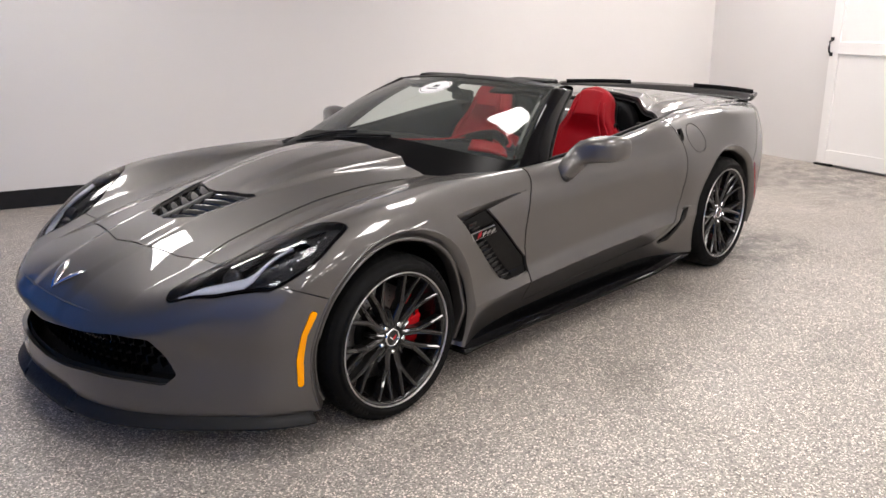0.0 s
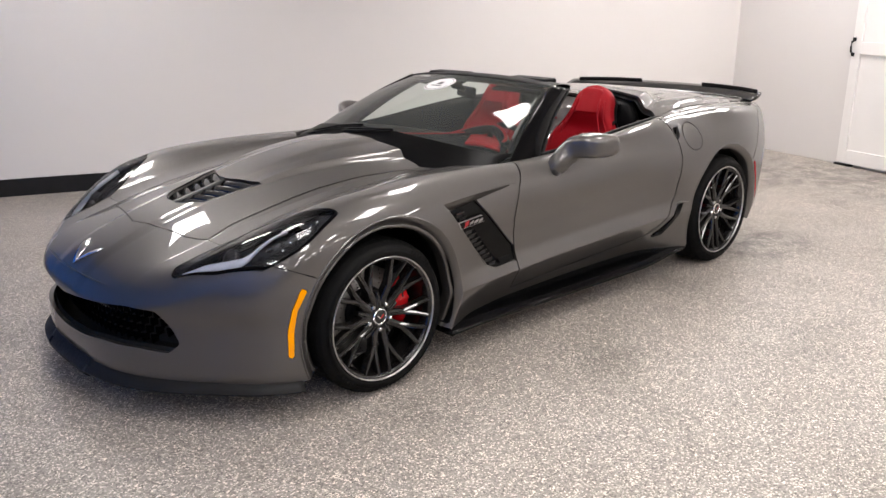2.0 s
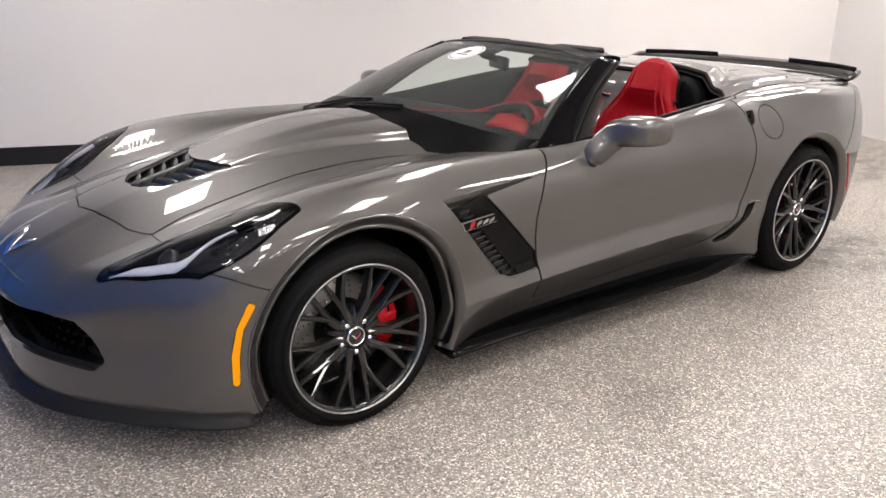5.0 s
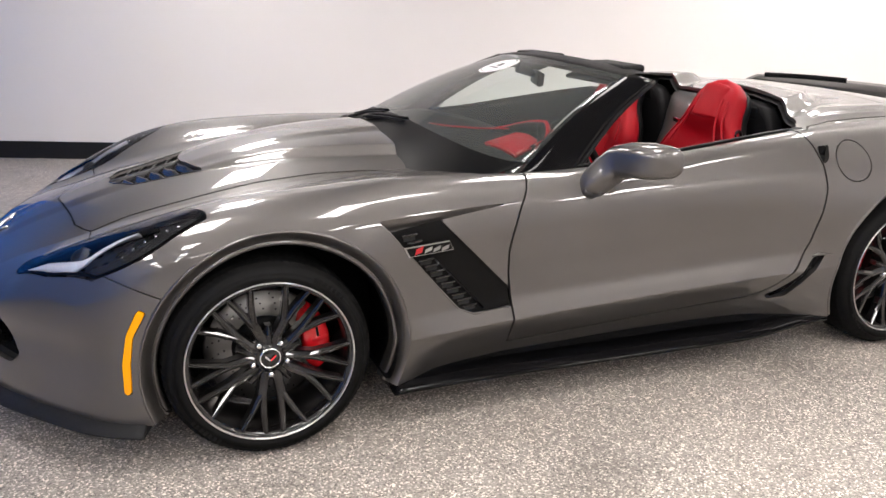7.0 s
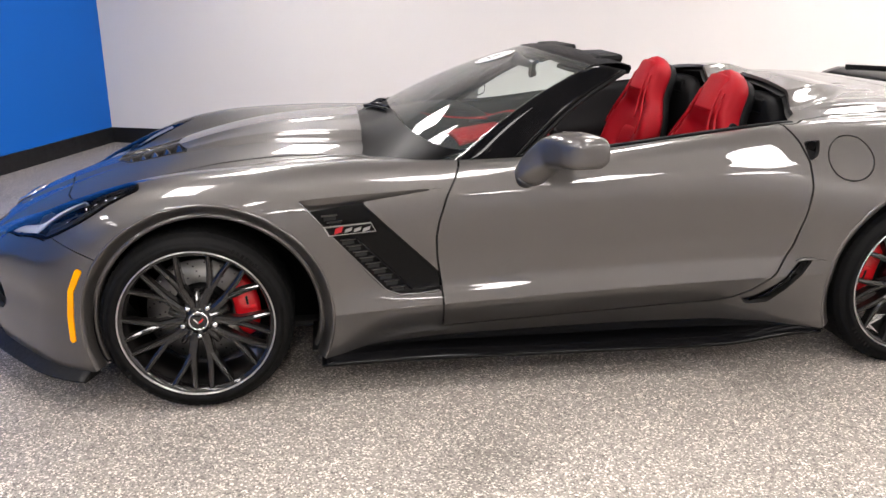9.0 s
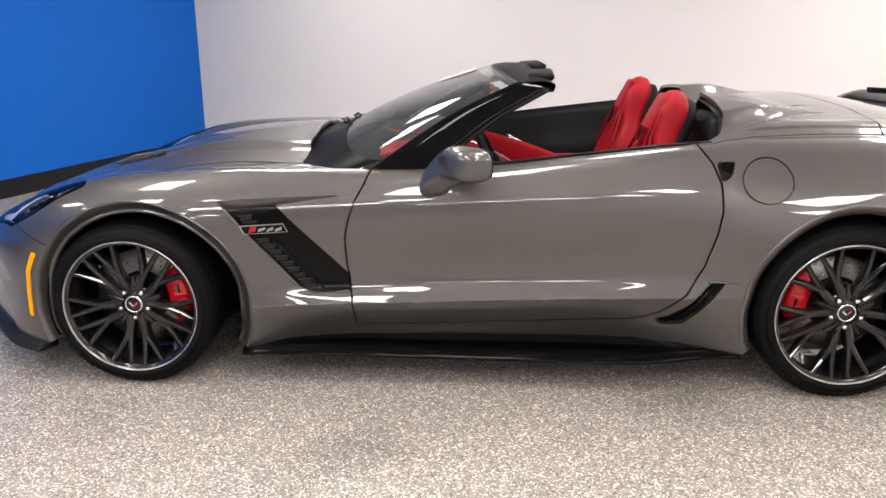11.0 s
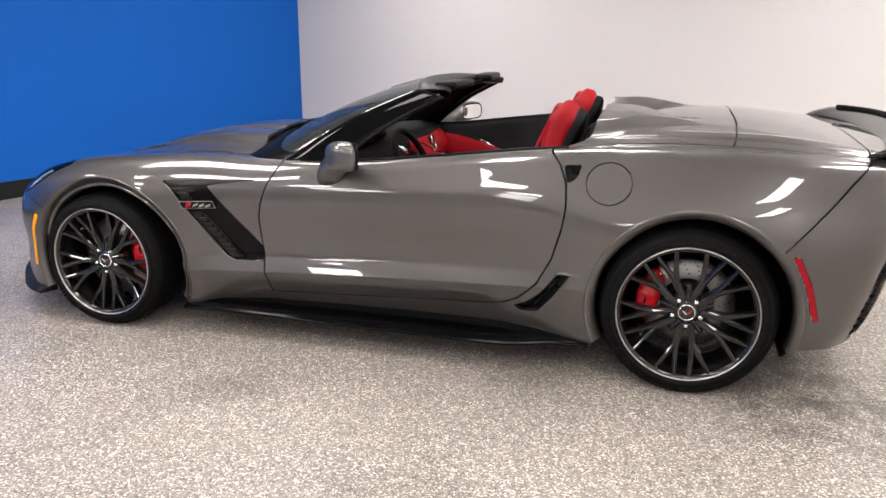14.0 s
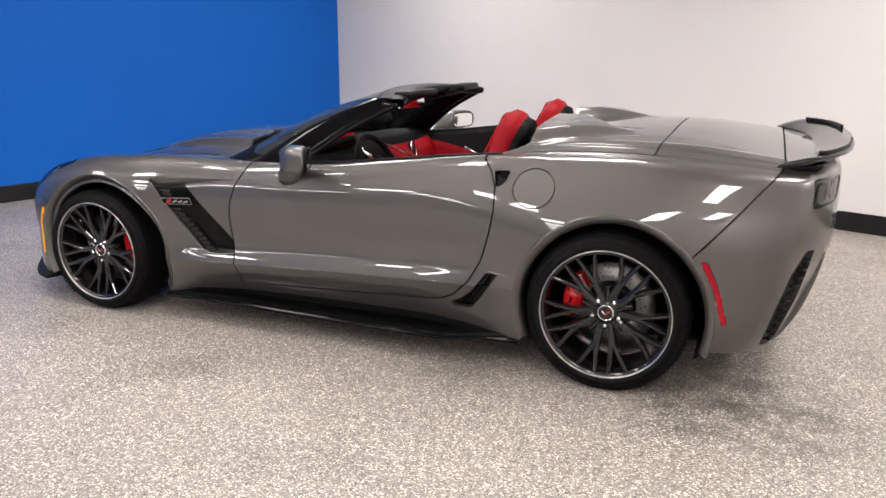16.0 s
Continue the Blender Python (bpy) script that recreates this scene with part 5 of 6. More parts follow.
    part("spokes", bm, RIM, w, "ten gloss black spokes forking in two", smooth=False)
    part("hub", lathe([(0.0, height(0.03) - 0.004), (0.026, height(0.03) - 0.004), (0.034, height(0.03) + 0.002), (0.062, height(0.06) + 0.006), (0.078, height(0.07) + 0.016), (0.082, 0.03)], 48), RIM, w)
    part("cap_ring", lathe([(0.029, height(0.03) - 0.003), (0.030, height(0.03) - 0.008), (0.033, height(0.03) - 0.008), (0.035, height(0.03) + 0.002)], 40), CHROME, w)
    yc = height(0.03) - 0.006
    for sx, mat_ in ((1, RED_PLASTIC), (-1, CHROME)):
        bm = bmesh.new()
        bm.faces.new([bm.verts.new((sx * u, yc - 0.0015, q)) for u, q in ((0.001, -0.010), (0.018, 0.006), (0.015, 0.010), (0.001, -0.003))])
        part("cap_mark", bm, mat_, w)
    for g_ in range(5):
        a = math.radians(-90 + 72 * g_)
        bm = lathe([(0.0, -0.012), (0.008, -0.011), (0.0105, -0.004), (0.0105, 0.02)], 6)
        part("lug_nut", bm, CHROME, w, matrix=pose(0.057 * math.cos(a), height(0.057) + 0.003, 0.057 * math.sin(a)))
    part("valve", tube([(0.19 * math.cos(2.2), o + 0.03, 0.19 * math.sin(2.2)), (0.185 * math.cos(2.2), o + 0.05, 0.185 * math.sin(2.2))], 0.004, 8), CHROME, w)
    disc = part("brake_disc", lathe([(0.10, -0.012), (disc_r, -0.012), (disc_r + 0.002, -0.008), (disc_r + 0.002, 0.012), (0.10, 0.012)], 72), DISC, w, "drilled steel brake disc", matrix=pose(0, 0.015, 0))
    part("disc_bell", lathe([(0.0, -0.03), (0.085, -0.03), (0.105, -0.02), (0.108, 0.0)], 48), BLACK_SATIN, w, matrix=pose(0, 0.015, 0))
    bm = bmesh.new()
    for ring_r, ph in ((disc_r * 0.68, 0), (disc_r * 0.78, 0.06), (disc_r * 0.88, 0.12), (disc_r * 0.95, 0.2)):
        for k in range(20):
            a = 2 * math.pi * k / 20 + ph
            bm.faces.new([bm.verts.new((ring_r * math.cos(a) + 0.0035 * math.cos(b), -0.0128, ring_r * math.sin(a) + 0.0035 * math.sin(b))) for b in [j * math.pi / 3 for j in range(6)]])
    tagged(part("drill_holes", bm, CAVITY, w, matrix=pose(0, 0.015, 0)), kind="stuff")
    # caliper: curved block hugging the disc
    bm = bmesh.new()
    rings = []
    span = 0.62
    for k in range(13):
        a = caliper_at - span + 2 * span * k / 12
        e = math.sin(math.pi * min(1, max(0, k / 12))) ** 0.35 if 0 < k < 12 else 0.0
        r0, r1 = disc_r - 0.072 * (0.55 + 0.45 * e), disc_r + 0.016 * (0.4 + 0.6 * e)
        y0 = -0.048 - 0.010 * e
        rings.append([bm.verts.new((r * math.cos(a), y, r * math.sin(a))) for r, y in ((r0, -0.005), (r0, y0 + 0.01), (r0 + 0.008, y0), (r1 - 0.012, y0), (r1, y0 + 0.012), (r1, 0.03), (r0, 0.03))])
    for p_, q_ in zip(rings, rings[1:]):
        for i in range(7):
            bm.faces.new((p_[i], p_[(i + 1) % 7], q_[(i + 1) % 7], q_[i]))
    bm.faces.new(rings[0])
    bm.faces.new(rings[-1][::-1])
    bmesh.ops.recalc_face_normals(bm, faces=bm.faces)
    cal = part("caliper", bm, CALIPER, w, "glossy red brake caliper", matrix=pose(0, 0.012, 0))
    for da in (-0.3, 0.0, 0.3):
        a = caliper_at + da
        part("bridge", box(-0.026, 0.026, -0.004, 0.0, -0.009, 0.009, 0.003), CALIPER, w, matrix=pose(0, 0.012, 0) @ Matrix.Translation(((disc_r - 0.018) * math.cos(a), -0.0585, (disc_r - 0.018) * math.sin(a))) @ pose(0, 0, 0, 0, -math.degrees(a), 0))
    part("caliper_mark", box(-0.022, 0.022, -0.0015, 0, -0.004, 0.004), BLACK_SATIN, w, matrix=pose(0, 0.012, 0) @ Matrix.Translation(((disc_r - 0.02) * math.cos(caliper_at + 0.15), -0.0592, (disc_r - 0.02) * math.sin(caliper_at + 0.15))) @ pose(0, 0, 0, 0, -math.degrees(caliper_at) + 90, 0))
    return w


fw = build_wheel(0.261, 0.323, 0.140, "front_wheel", math.radians(8), 0.19)
fw.matrix_basis = pose(0, -0.835, 0.323)
copy_thing(fw, pose(0, 0.835, 0.323, 0, 0, 180))
rw = build_wheel(0.270, 0.338, 0.155, "rear_wheel", math.radians(166), 0.185)
rw.matrix_basis = pose(2.71, -0.825, 0.338)
copy_thing(rw, pose(2.71, 0.825, 0.338, 0, 0, 180))


# ---- windscreen and cabin ----
def screen_base(s):
    a = abs(s)
    return Vector((0.688 + 0.242 * (1 - max(0.0, 1 - a ** 2.4) ** (1 / 2.4)), 0.788 * s, 0.900 - 0.068 * a ** 2))


def screen_top(s):
    a = abs(s)
    return Vector((1.385 + 0.10 * a ** 2.2, 0.575 * s, 1.178 - 0.034 * a ** 2))


def screen(u, v):
    s = max(-1.0, min(1.0, math.sin((2 * u - 1) * math.pi / 2)))
    a, b = screen_base(s), screen_top(s)
    p = a.lerp(b, v)
    return p + Vector((-0.03, 0, 0.06)) * math.sin(math.pi * v) * 0.38


glass_bm = grid(screen, 64, 24)
for f in glass_bm.faces:
    f.normal_update()
    if f.normal.z < 0:
        f.normal_flip()
ws = part("windscreen", glass_bm, GLASS, CAR, "raked curved windscreen glass")
ws.visible_shadow = False
BAND_Z = curve([(0.0, 0.880), (0.25, 0.866), (0.42, 0.822), (0.55, 0.806), (0.70, 0.812), (0.80, 0.818)], 0.04)
HOOD_END = curve([(0.0, 0.585), (0.40, 0.585), (0.51, 0.592), (0.63, 0.622), (0.71, 0.668), (0.785, 0.77), (0.80, 0.80)], 0.01)


def frit(u, v):
    s = max(-1.0, min(1.0, math.sin((2 * u - 1) * math.pi / 2)))
    w = 0.785 * abs(s)
    x0 = float(HOOD_END(w))
    low = Vector((x0, 0.785 * s, float(BAND_Z(w))))
    return low.lerp(screen(u, 0.085) + Vector((-0.003, 0, 0.004)), v)


part("windscreen_band", grid(frit, 64, 6), FRIT, CAR, "black border band at the foot of the windscreen")
fr = new("windscreen_frame")
fr.parent = CAR
fr["label"] = "gloss black windscreen pillars and header"
for sgn in (-1, 1):
    rx = curve([(0.0, 1.145), (0.2, 1.215), (0.6, 1.40), (1.0, 1.60)], 0.03)
    ry = curve([(0.0, 0.798), (0.2, 0.757), (0.6, 0.668), (1.0, 0.592)], 0.03)
    rz = curve([(0.0, 0.832), (0.2, 0.888), (0.6, 1.022), (1.0, 1.128)], 0.03)
    bm, prev, seal = bmesh.new(), None, []
    for k in range(25):
        v_ = -0.06 + 1.06 * k / 24
        f = screen(0.5 + sgn * 0.5, max(v_, 0)) + (Vector((-0.05, 0, -0.02)) * (-v_ / 0.06) if v_ < 0 else Vector((0, 0, 0)))
        r = Vector((float(rx(v_)), sgn * float(ry(v_)), float(rz(v_))))
        nrm = (r - f).cross(Vector((0.8, -sgn * 0.25, 0.42))).normalized()
        nrm = nrm if nrm.z > 0 else -nrm
        inn = Vector((0, -sgn, 0))
        pts = [f + inn * 0.035 + nrm * 0.004, f + inn * 0.012 + nrm * 0.012, f + nrm * 0.013, f.lerp(r, 0.3) + nrm * 0.014, f.lerp(r, 0.62) + nrm * 0.010, f.lerp(r, 0.88) + nrm * 0.004, r, r - nrm * 0.018, r.lerp(f, 0.3) + inn * 0.03 - nrm * 0.03, f + inn * 0.045 - nrm * 0.025]
        ring = [bm.verts.new(q) for q in pts]
        seal.append(r - nrm * 0.006 + Vector((0.006, 0, -0.004)))
        if prev:
            for j in range(10):
                bm.faces.new((prev[j], prev[(j + 1) % 10], ring[(j + 1) % 10], ring[j]))
        else:
            bm.faces.new(ring)
        prev = ring
    bm.faces.new(prev[::-1])
    bmesh.ops.recalc_face_normals(bm, faces=bm.faces)
    part("pillar", bm, BLACK_GLOSS, fr)
    part("seal", tube(seal[2:], 0.009, 8), BLACK_SATIN, fr)


def header(u, v):
    s = 2 * u - 1
    a = screen_top(s) + Vector((-0.004, 0, -0.004))
    depth = 0.185 - 0.03 * abs(s) ** 2
    prof = [(0, 0.0), (0.03, 0.007), (0.3, 0.013), (0.75, 0.012), (0.97, 0.004), (1.0, -0.008), (0.95, -0.028), (0.5, -0.034), (0.1, -0.03), (0.0, -0.012)]
    k = v * (len(prof) - 1)
    i = min(int(k), len(prof) - 2)
    x = prof[i][0] + (prof[i + 1][0] - prof[i][0]) * (k - i)
    z = prof[i][1] + (prof[i + 1][1] - prof[i][1]) * (k - i)
    return a + Vector((x * depth, 0, z))


part("header", grid(header, 30, 18), BLACK_SATIN, fr, "soft black header rail")
for sgn in (-1, 1):
    pad = box(-0.055, 0.055, -0.15, 0.15, -0.026, 0.008, 0.016, 5)
    part("header_pad", pad, BLACK_SATIN, fr, matrix=pose(1.590, sgn * 0.33, 1.170, 0, -2, sgn * 3))
    part("sun_visor", box(-0.075, 0.075, -0.17, 0.17, -0.008, 0.008, 0.006, 2), LEATHER_BLACK, fr, matrix=pose(1.535, sgn * 0.31, 1.128, 0, -18, 0))
part("inner_mirror", box(-0.014, 0.014, -0.11, 0.11, -0.032, 0.032, 0.014, 3), BLACK_SATIN, fr, "inside rear-view mirror", matrix=pose(1.40, 0.0, 1.085, 0, 4, -20))
part("inner_mirror_glass", box(0.0145, 0.0165, -0.102, 0.102, -0.026, 0.026, 0.0008), material_mirror, fr, matrix=pose(1.40, 0.0, 1.085, 0, 4, -20))
part("mirror_foot", tube([(1.305, 0, 1.135), (1.36, 0, 1.11), (1.39, 0, 1.095)], [0.028, 0.018, 0.012], 12), BLACK_SATIN, fr)

# round white sticker on the glass
stick = thing("sticker", "round white dealer sticker on the windscreen", "sticker")


def disc_on_glass(r, lift, hole=0.0):
    bm = bmesh.new()
    u0, v0 = 0.5 + 0.02, 0.785
    ctr = screen(u0, v0)
    du = (screen(u0 + 0.01, v0) - screen(u0 - 0.01, v0)).normalized()
    dv = (screen(u0, v0 + 0.02) - screen(u0, v0 - 0.02)).normalized()
    n = du.cross(dv).normalized()
    n = n if n.z > 0 else -n
    a = [bm.verts.new(ctr + n * lift + du * r * math.cos(t) + dv * r * 1.0 * math.sin(t)) for t in [k * math.pi / 24 for k in range(48)]]
    if hole:
        b = [bm.verts.new(ctr + n * lift + du * hole * math.cos(t) + dv * hole * 1.0 * math.sin(t)) for t in [k * math.pi / 24 for k in range(48)]]
        for k in range(48):
            bm.faces.new((a[k], a[(k + 1) % 48], b[(k + 1) % 48], b[k]))
    else:
        bm.faces.new(a)
    return bm, ctr, du, dv, n


bm, ctr, du, dv, nn = disc_on_glass(0.094, 0.004)
part("disc", bm, WHITE_PLASTIC, stick)
part("ring", disc_on_glass(0.085, 0.006, 0.081)[0], BLACK_SATIN, stick)
for x0, x1, y0, y1 in ((-0.018, -0.002, -0.008, 0.028), (0.002, 0.020, -0.008, 0.028), (-0.045, 0.045, -0.032, -0.022)):
    bm = bmesh.new()
    bm.faces.new([bm.verts.new(ctr + nn * 0.006 + du * x + dv * y) for x, y in ((x0, y0), (x1, y0), (x1 * 0.8, y1), (x0 * 0.8, y1))])
    part("mark", bm, LEATHER_BLACK, stick)

# cowl and wipers
part("cowl", grid(lambda u, v: Vector((0.575 + 0.17 * v + 0.16 * abs(2 * u - 1) ** 2.2, (2 * u - 1) * (0.66 + 0.07 * v), 0.80 + 0.028 * (1 - (2 * u - 1) ** 2) + 0.014 * v - 0.035 * abs(2 * u - 1) ** 3)), 40, 6), COWL_PLASTIC, CAR, "black plastic cowl under the windscreen")
for y0, y1 in ((0.56, 0.12), (0.20, -0.14)):
    arm, blade_ = [], []
    for k in range(11):
        t = k / 10
        u = 0.5 + math.asin(max(-1.0, min(1.0, (y0 + (y1 - y0) * t) / 0.788))) / math.pi
        arm.append(frit(u, 0.40 + 0.45 * t) + Vector((0.0, 0, 0.012 - 0.002 * t)))
        blade_.append(frit(u, 0.55 + 0.40 * t) + Vector((-0.002, 0, 0.012)))
    wp = part("wiper", tube(arm, [0.013, 0.012, 0.011, 0.010, 0.009, 0.008, 0.008, 0.007, 0.007, 0.006, 0.005], 8, flat=0.6), BLACK_SATIN, CAR, "black wiper arm and blade")
    part("blade", tube(blade_, 0.006, 8), BLACK_SATIN, wp)

# tub, door linings, bulkhead
cab = new("cabin")
cab.parent = CAR
cab["label"] = "black cabin lining with red leather panels"
part("floor_pan", box(0.75, 2.30, -0.76, 0.76, 0.16, 0.20, 0.01), CARPET, cab, smooth=False)
part("front_wall", box(0.70, 0.80, -0.74, 0.74, 0.2, 0.83, 0.01), CARPET, cab, smooth=False)
part("rear_wall", box(2.27, 2.32, -0.74, 0.74, 0.2, 0.90, 0.02), CARPET, cab, smooth=False)
for sgn in (-1, 1):
    def lining(u, v, sgn=sgn):
        x = 0.93 + u * (2.22 - 0.93)
        zb = float(Z_CREST(x)) - 0.004
        z = 0.30 + (zb - 0.30) * v
        w = 0.70 + 0.085 * v ** 3 - 0.03 * math.exp(-((v - 0.62) / 0.10) ** 2)
        return Vector((x, sgn * w, z))
    part("door_lining", grid(lining, 24, 16, 0.01), LEATHER_BLACK, cab)
    part("door_armrest", box(1.35, 1.95, sgn * 0.685 - 0.035, sgn * 0.685 + 0.035, 0.60, 0.66, 0.02, 3), LEATHER, cab)
    top = [(0.95 + 0.0625 * k, sgn * (0.775 + 0.011 * min(k, 10) / 10), float(Z_CREST(0.95 + 0.0625 * k)) + 0.001) for k in range(21)]
    part("window_seal", tube(top, 0.011, 8, flat=0.6), BLACK_SATIN, cab)
    # rounded black hoop trim in front of each fairing
    bm = bmesh.new()
    rings = []
    for x, k in ((2.240, 0.90), (2.252, 0.97), (2.280, 1.0), (2.31, 1.0)):
        rings.append([bm.verts.new((x, sgn * 0.385 + 0.214 * k * math.copysign(abs(math.cos(a)) ** 0.5, math.cos(a)), 0.62 + (0.395 * k if math.sin(a) > 0 else 0.2) * math.copysign(abs(math.sin(a)) ** 0.5, math.sin(a)))) for a in [j * math.pi / 18 for j in range(36)]])
    for a_, b_ in zip(rings, rings[1:]):
        for j in range(36):
            bm.faces.new((a_[j], a_[(j + 1) % 36], b_[(j + 1) % 36], b_[j]))
    bm.faces.new(rings[0])
    bmesh.ops.recalc_face_normals(bm, faces=bm.faces)
    part("hoop_trim", bm, LEATHER_BLACK, cab)
    part("hoop_pad", box(-0.012, 0.012, -0.11, 0.11, -0.03, 0.03, 0.012, 3), BLACK_SATIN, cab, matrix=pose(2.246, sgn * 0.385, 0.965))
wf = [(2.33, 1.004), (2.29, 0.998), (2.255, 0.972), (2.235, 0.92), (2.20, 0.80), (2.13, 0.66), (2.02, 0.58)]
part("waterfall", grid(lambda u, v: Vector((wf[round(v * 6)][0] + 0.02 * (2 * u - 1) ** 2, (2 * u - 1) * (0.175 - 0.06 * v), wf[round(v * 6)][1])), 12, 6, 0.012), PAINT, cab, "body-coloured panel flowing down between the seats")
part("waterfall_emblem", box(-0.004, 0.004, -0.03, 0.03, -0.012, 0.012, 0.003), CHROME, cab, matrix=pose(2.205, 0, 0.87, 0, -20, 0))
part("console", sweep([(1.15, 0, 0.60), (1.4, 0, 0.56), (1.75, 0, 0.55), (2.08, 0, 0.58)], [(-0.13, -0.38), (0.13, -0.38), (0.13, -0.03), (0.10, 0.0), (-0.10, 0.0), (-0.13, -0.03)]), LEATHER_BLACK, cab)
part("console_lid", box(1.75, 2.05, -0.10, 0.10, 0.575, 0.61, 0.015, 3), LEATHER, cab)


# dashboard
def dash(u, v):
    s = 2 * u - 1
    prof = [(0.80, 0.845), (0.95, 0.872), (1.08, 0.885), (1.17, 0.872), (1.21, 0.84), (1.22, 0.78), (1.25, 0.66), (1.22, 0.50), (1.05, 0.42)]
    k = v * (len(prof) - 1)
    i = min(int(k), len(prof) - 2)
    x = prof[i][0] + (prof[i + 1][0] - prof[i][0]) * (k - i)
    z = prof[i][1] + (prof[i + 1][1] - prof[i][1]) * (k - i)
    return Vector((x + 0.03 * (1 - s * s) * (1 if v > 0.2 else 0.5), 0.745 * s, z - 0.022 * s * s))


part("dashboard", grid(dash, 32, 24), LEATHER_BLACK, cab, "black stitched dashboard")
# instrument hood
hoodpts = [(1.08 + 0.15 * (1 - abs(k - 8) / 8) ** 0.5, -0.385 - 0.20 + 0.05 * k / 2, 0.865 + 0.055 * math.sin(math.pi * k / 16)) for k in range(17)]
part("binnacle", tube(hoodpts, [0.03] * 17, 12, flat=0.8), LEATHER_BLACK, cab)
part("binnacle_trim", tube([(x + 0.012, y, z + 0.022) for x, y, z in hoodpts], 0.010, 8), LEATHER, cab, "red leather edge of the instrument hood")
part("gauge_face", box(-0.01, 0.01, -0.15, 0.15, -0.06, 0.05, 0.02), BLACK_GLOSS, cab, matrix=pose(1.17, -0.385, 0.82, 0, -20, 0))


def red_pad(u, v):
    y = 0.06 + u * 0.63
    z = 0.845 - 0.17 * v - 0.02 * u
    x = 1.215 + 0.055 * math.sin(math.pi * v) + 0.16 * (1 - u) ** 2.5 * v + 0.03 * v
    return Vector((x, y, z))


part("red_dash_pad", grid(red_pad, 18, 10, 0.02), LEATHER, cab, "red leather passenger dash panel")
def driver_pad(u, v):
    a = Vector((0.95, -0.70, 0.880)).lerp(Vector((1.17, -0.50, 0.884)), u)
    b = Vector((0.93, -0.47, 0.890)).lerp(Vector((1.20, -0.26, 0.894)), u)
    return a.lerp(b, v) + Vector((0, 0, 0.014 * math.sin(math.pi * v) * math.sin(math.pi * min(1, u + 0.15))))


part("driver_dash_pad", grid(driver_pad, 12, 10, 0.012), LEATHER, cab, "red leather pad on the driver's side of the dash")
part("dash_band", tube([(0.89, 0.02, 0.894), (0.91, -0.12, 0.902), (1.0, -0.22, 0.904), (1.12, -0.25, 0.902), (1.20, -0.26, 0.898)], [0.005, 0.008, 0.008, 0.007, 0.005], 10, flat=0.5), LEATHER, cab)
part("air_vent", box(-0.012, 0.012, -0.024, 0.024, -0.042, 0.042, 0.012, 3), CAVITY, cab, matrix=pose(1.29, 0.28, 0.79, 0, -20, 8))
part("air_vent_rim", tube([(1.300 - 0.01 * math.sin(a), 0.28 + 0.028 * math.cos(a), 0.79 + 0.046 * math.sin(a)) for a in [k * math.pi / 12 for k in range(24)]], 0.004, 6, closed=True), CHROME, cab)
part("grab_wall", grid(lambda u, v: Vector((1.20 + 0.50 * u, 0.05 + 0.03 * math.sin(math.pi * u), 0.845 - 0.27 * u ** 1.3 - (0.20 - 0.12 * u) * v)), 14, 4, 0.03), LEATHER, cab, "red leather console wall")
part("grab_trim", tube([(1.20 + 0.05 * k, 0.035 + 0.03 * math.sin(math.pi * k / 10), 0.850 - 0.27 * (k / 10) ** 1.3) for k in range(11)], 0.006, 8), CHROME, cab)
part("door_pull", box(-0.05, 0.05, -0.008, 0.008, -0.016, 0.016, 0.007, 2), CHROME, cab, matrix=pose(1.52, 0.672, 0.735, 0, 25, 0))
part("door_red_panel", grid(lambda u, v: Vector((1.25 + 0.62 * u, 0.675 - 0.01 * math.sin(math.pi * v), 0.80 - 0.19 * u ** 1.4 - 0.22 * v * (1 - 0.5 * u))), 14, 6, 0.015), LEATHER, cab, "red leather door insert")
part("door_red_panel", grid(lambda u, v: Vector((1.25 + 0.62 * u, -0.675 + 0.01 * math.sin(math.pi * v), 0.80 - 0.19 * u ** 1.4 - 0.22 * v * (1 - 0.5 * u))), 14, 6, 0.015), LEATHER, cab, "red leather door insert")

# steering wheel
sw = new("steering_wheel")
sw.parent = CAR
sw["label"] = "black leather three-spoke steering wheel"
SWM = pose(1.405, -0.385, 0.775, 0, 64, 0)
ringp = [(0.178 * math.cos(a), 0.178 * math.sin(a) * (1.0), 0.0) for a in [k * math.pi / 32 for k in range(64)]]
part("wheel_rim", tube(ringp, 0.0165, 12, closed=True), LEATHER_BLACK, sw, matrix=SWM)
part("boss", lathe([(0, 0.035), (0.05, 0.032), (0.068, 0.015), (0.07, -0.02), (0.04, -0.05)], 32, "Z"), LEATHER_BLACK, sw, matrix=SWM)
for a in (0.0, 2.2, -2.2):
    part("wheel_spoke", tube([(0.05 * math.cos(a + 1.57), 0.05 * math.sin(a + 1.57), 0.01), (0.168 * math.cos(a + 1.57), 0.168 * math.sin(a + 1.57), 0)] if a else [(0.05, 0, 0.01), (0.168, 0, 0)], [0.024, 0.014], 8, flat=0.4), CHROME if a else LEATHER_BLACK, sw, matrix=SWM)
part("column", tube([(1.36, -0.385, 0.755), (1.15, -0.385, 0.66)], 0.035, 12), BLACK_SATIN, sw)


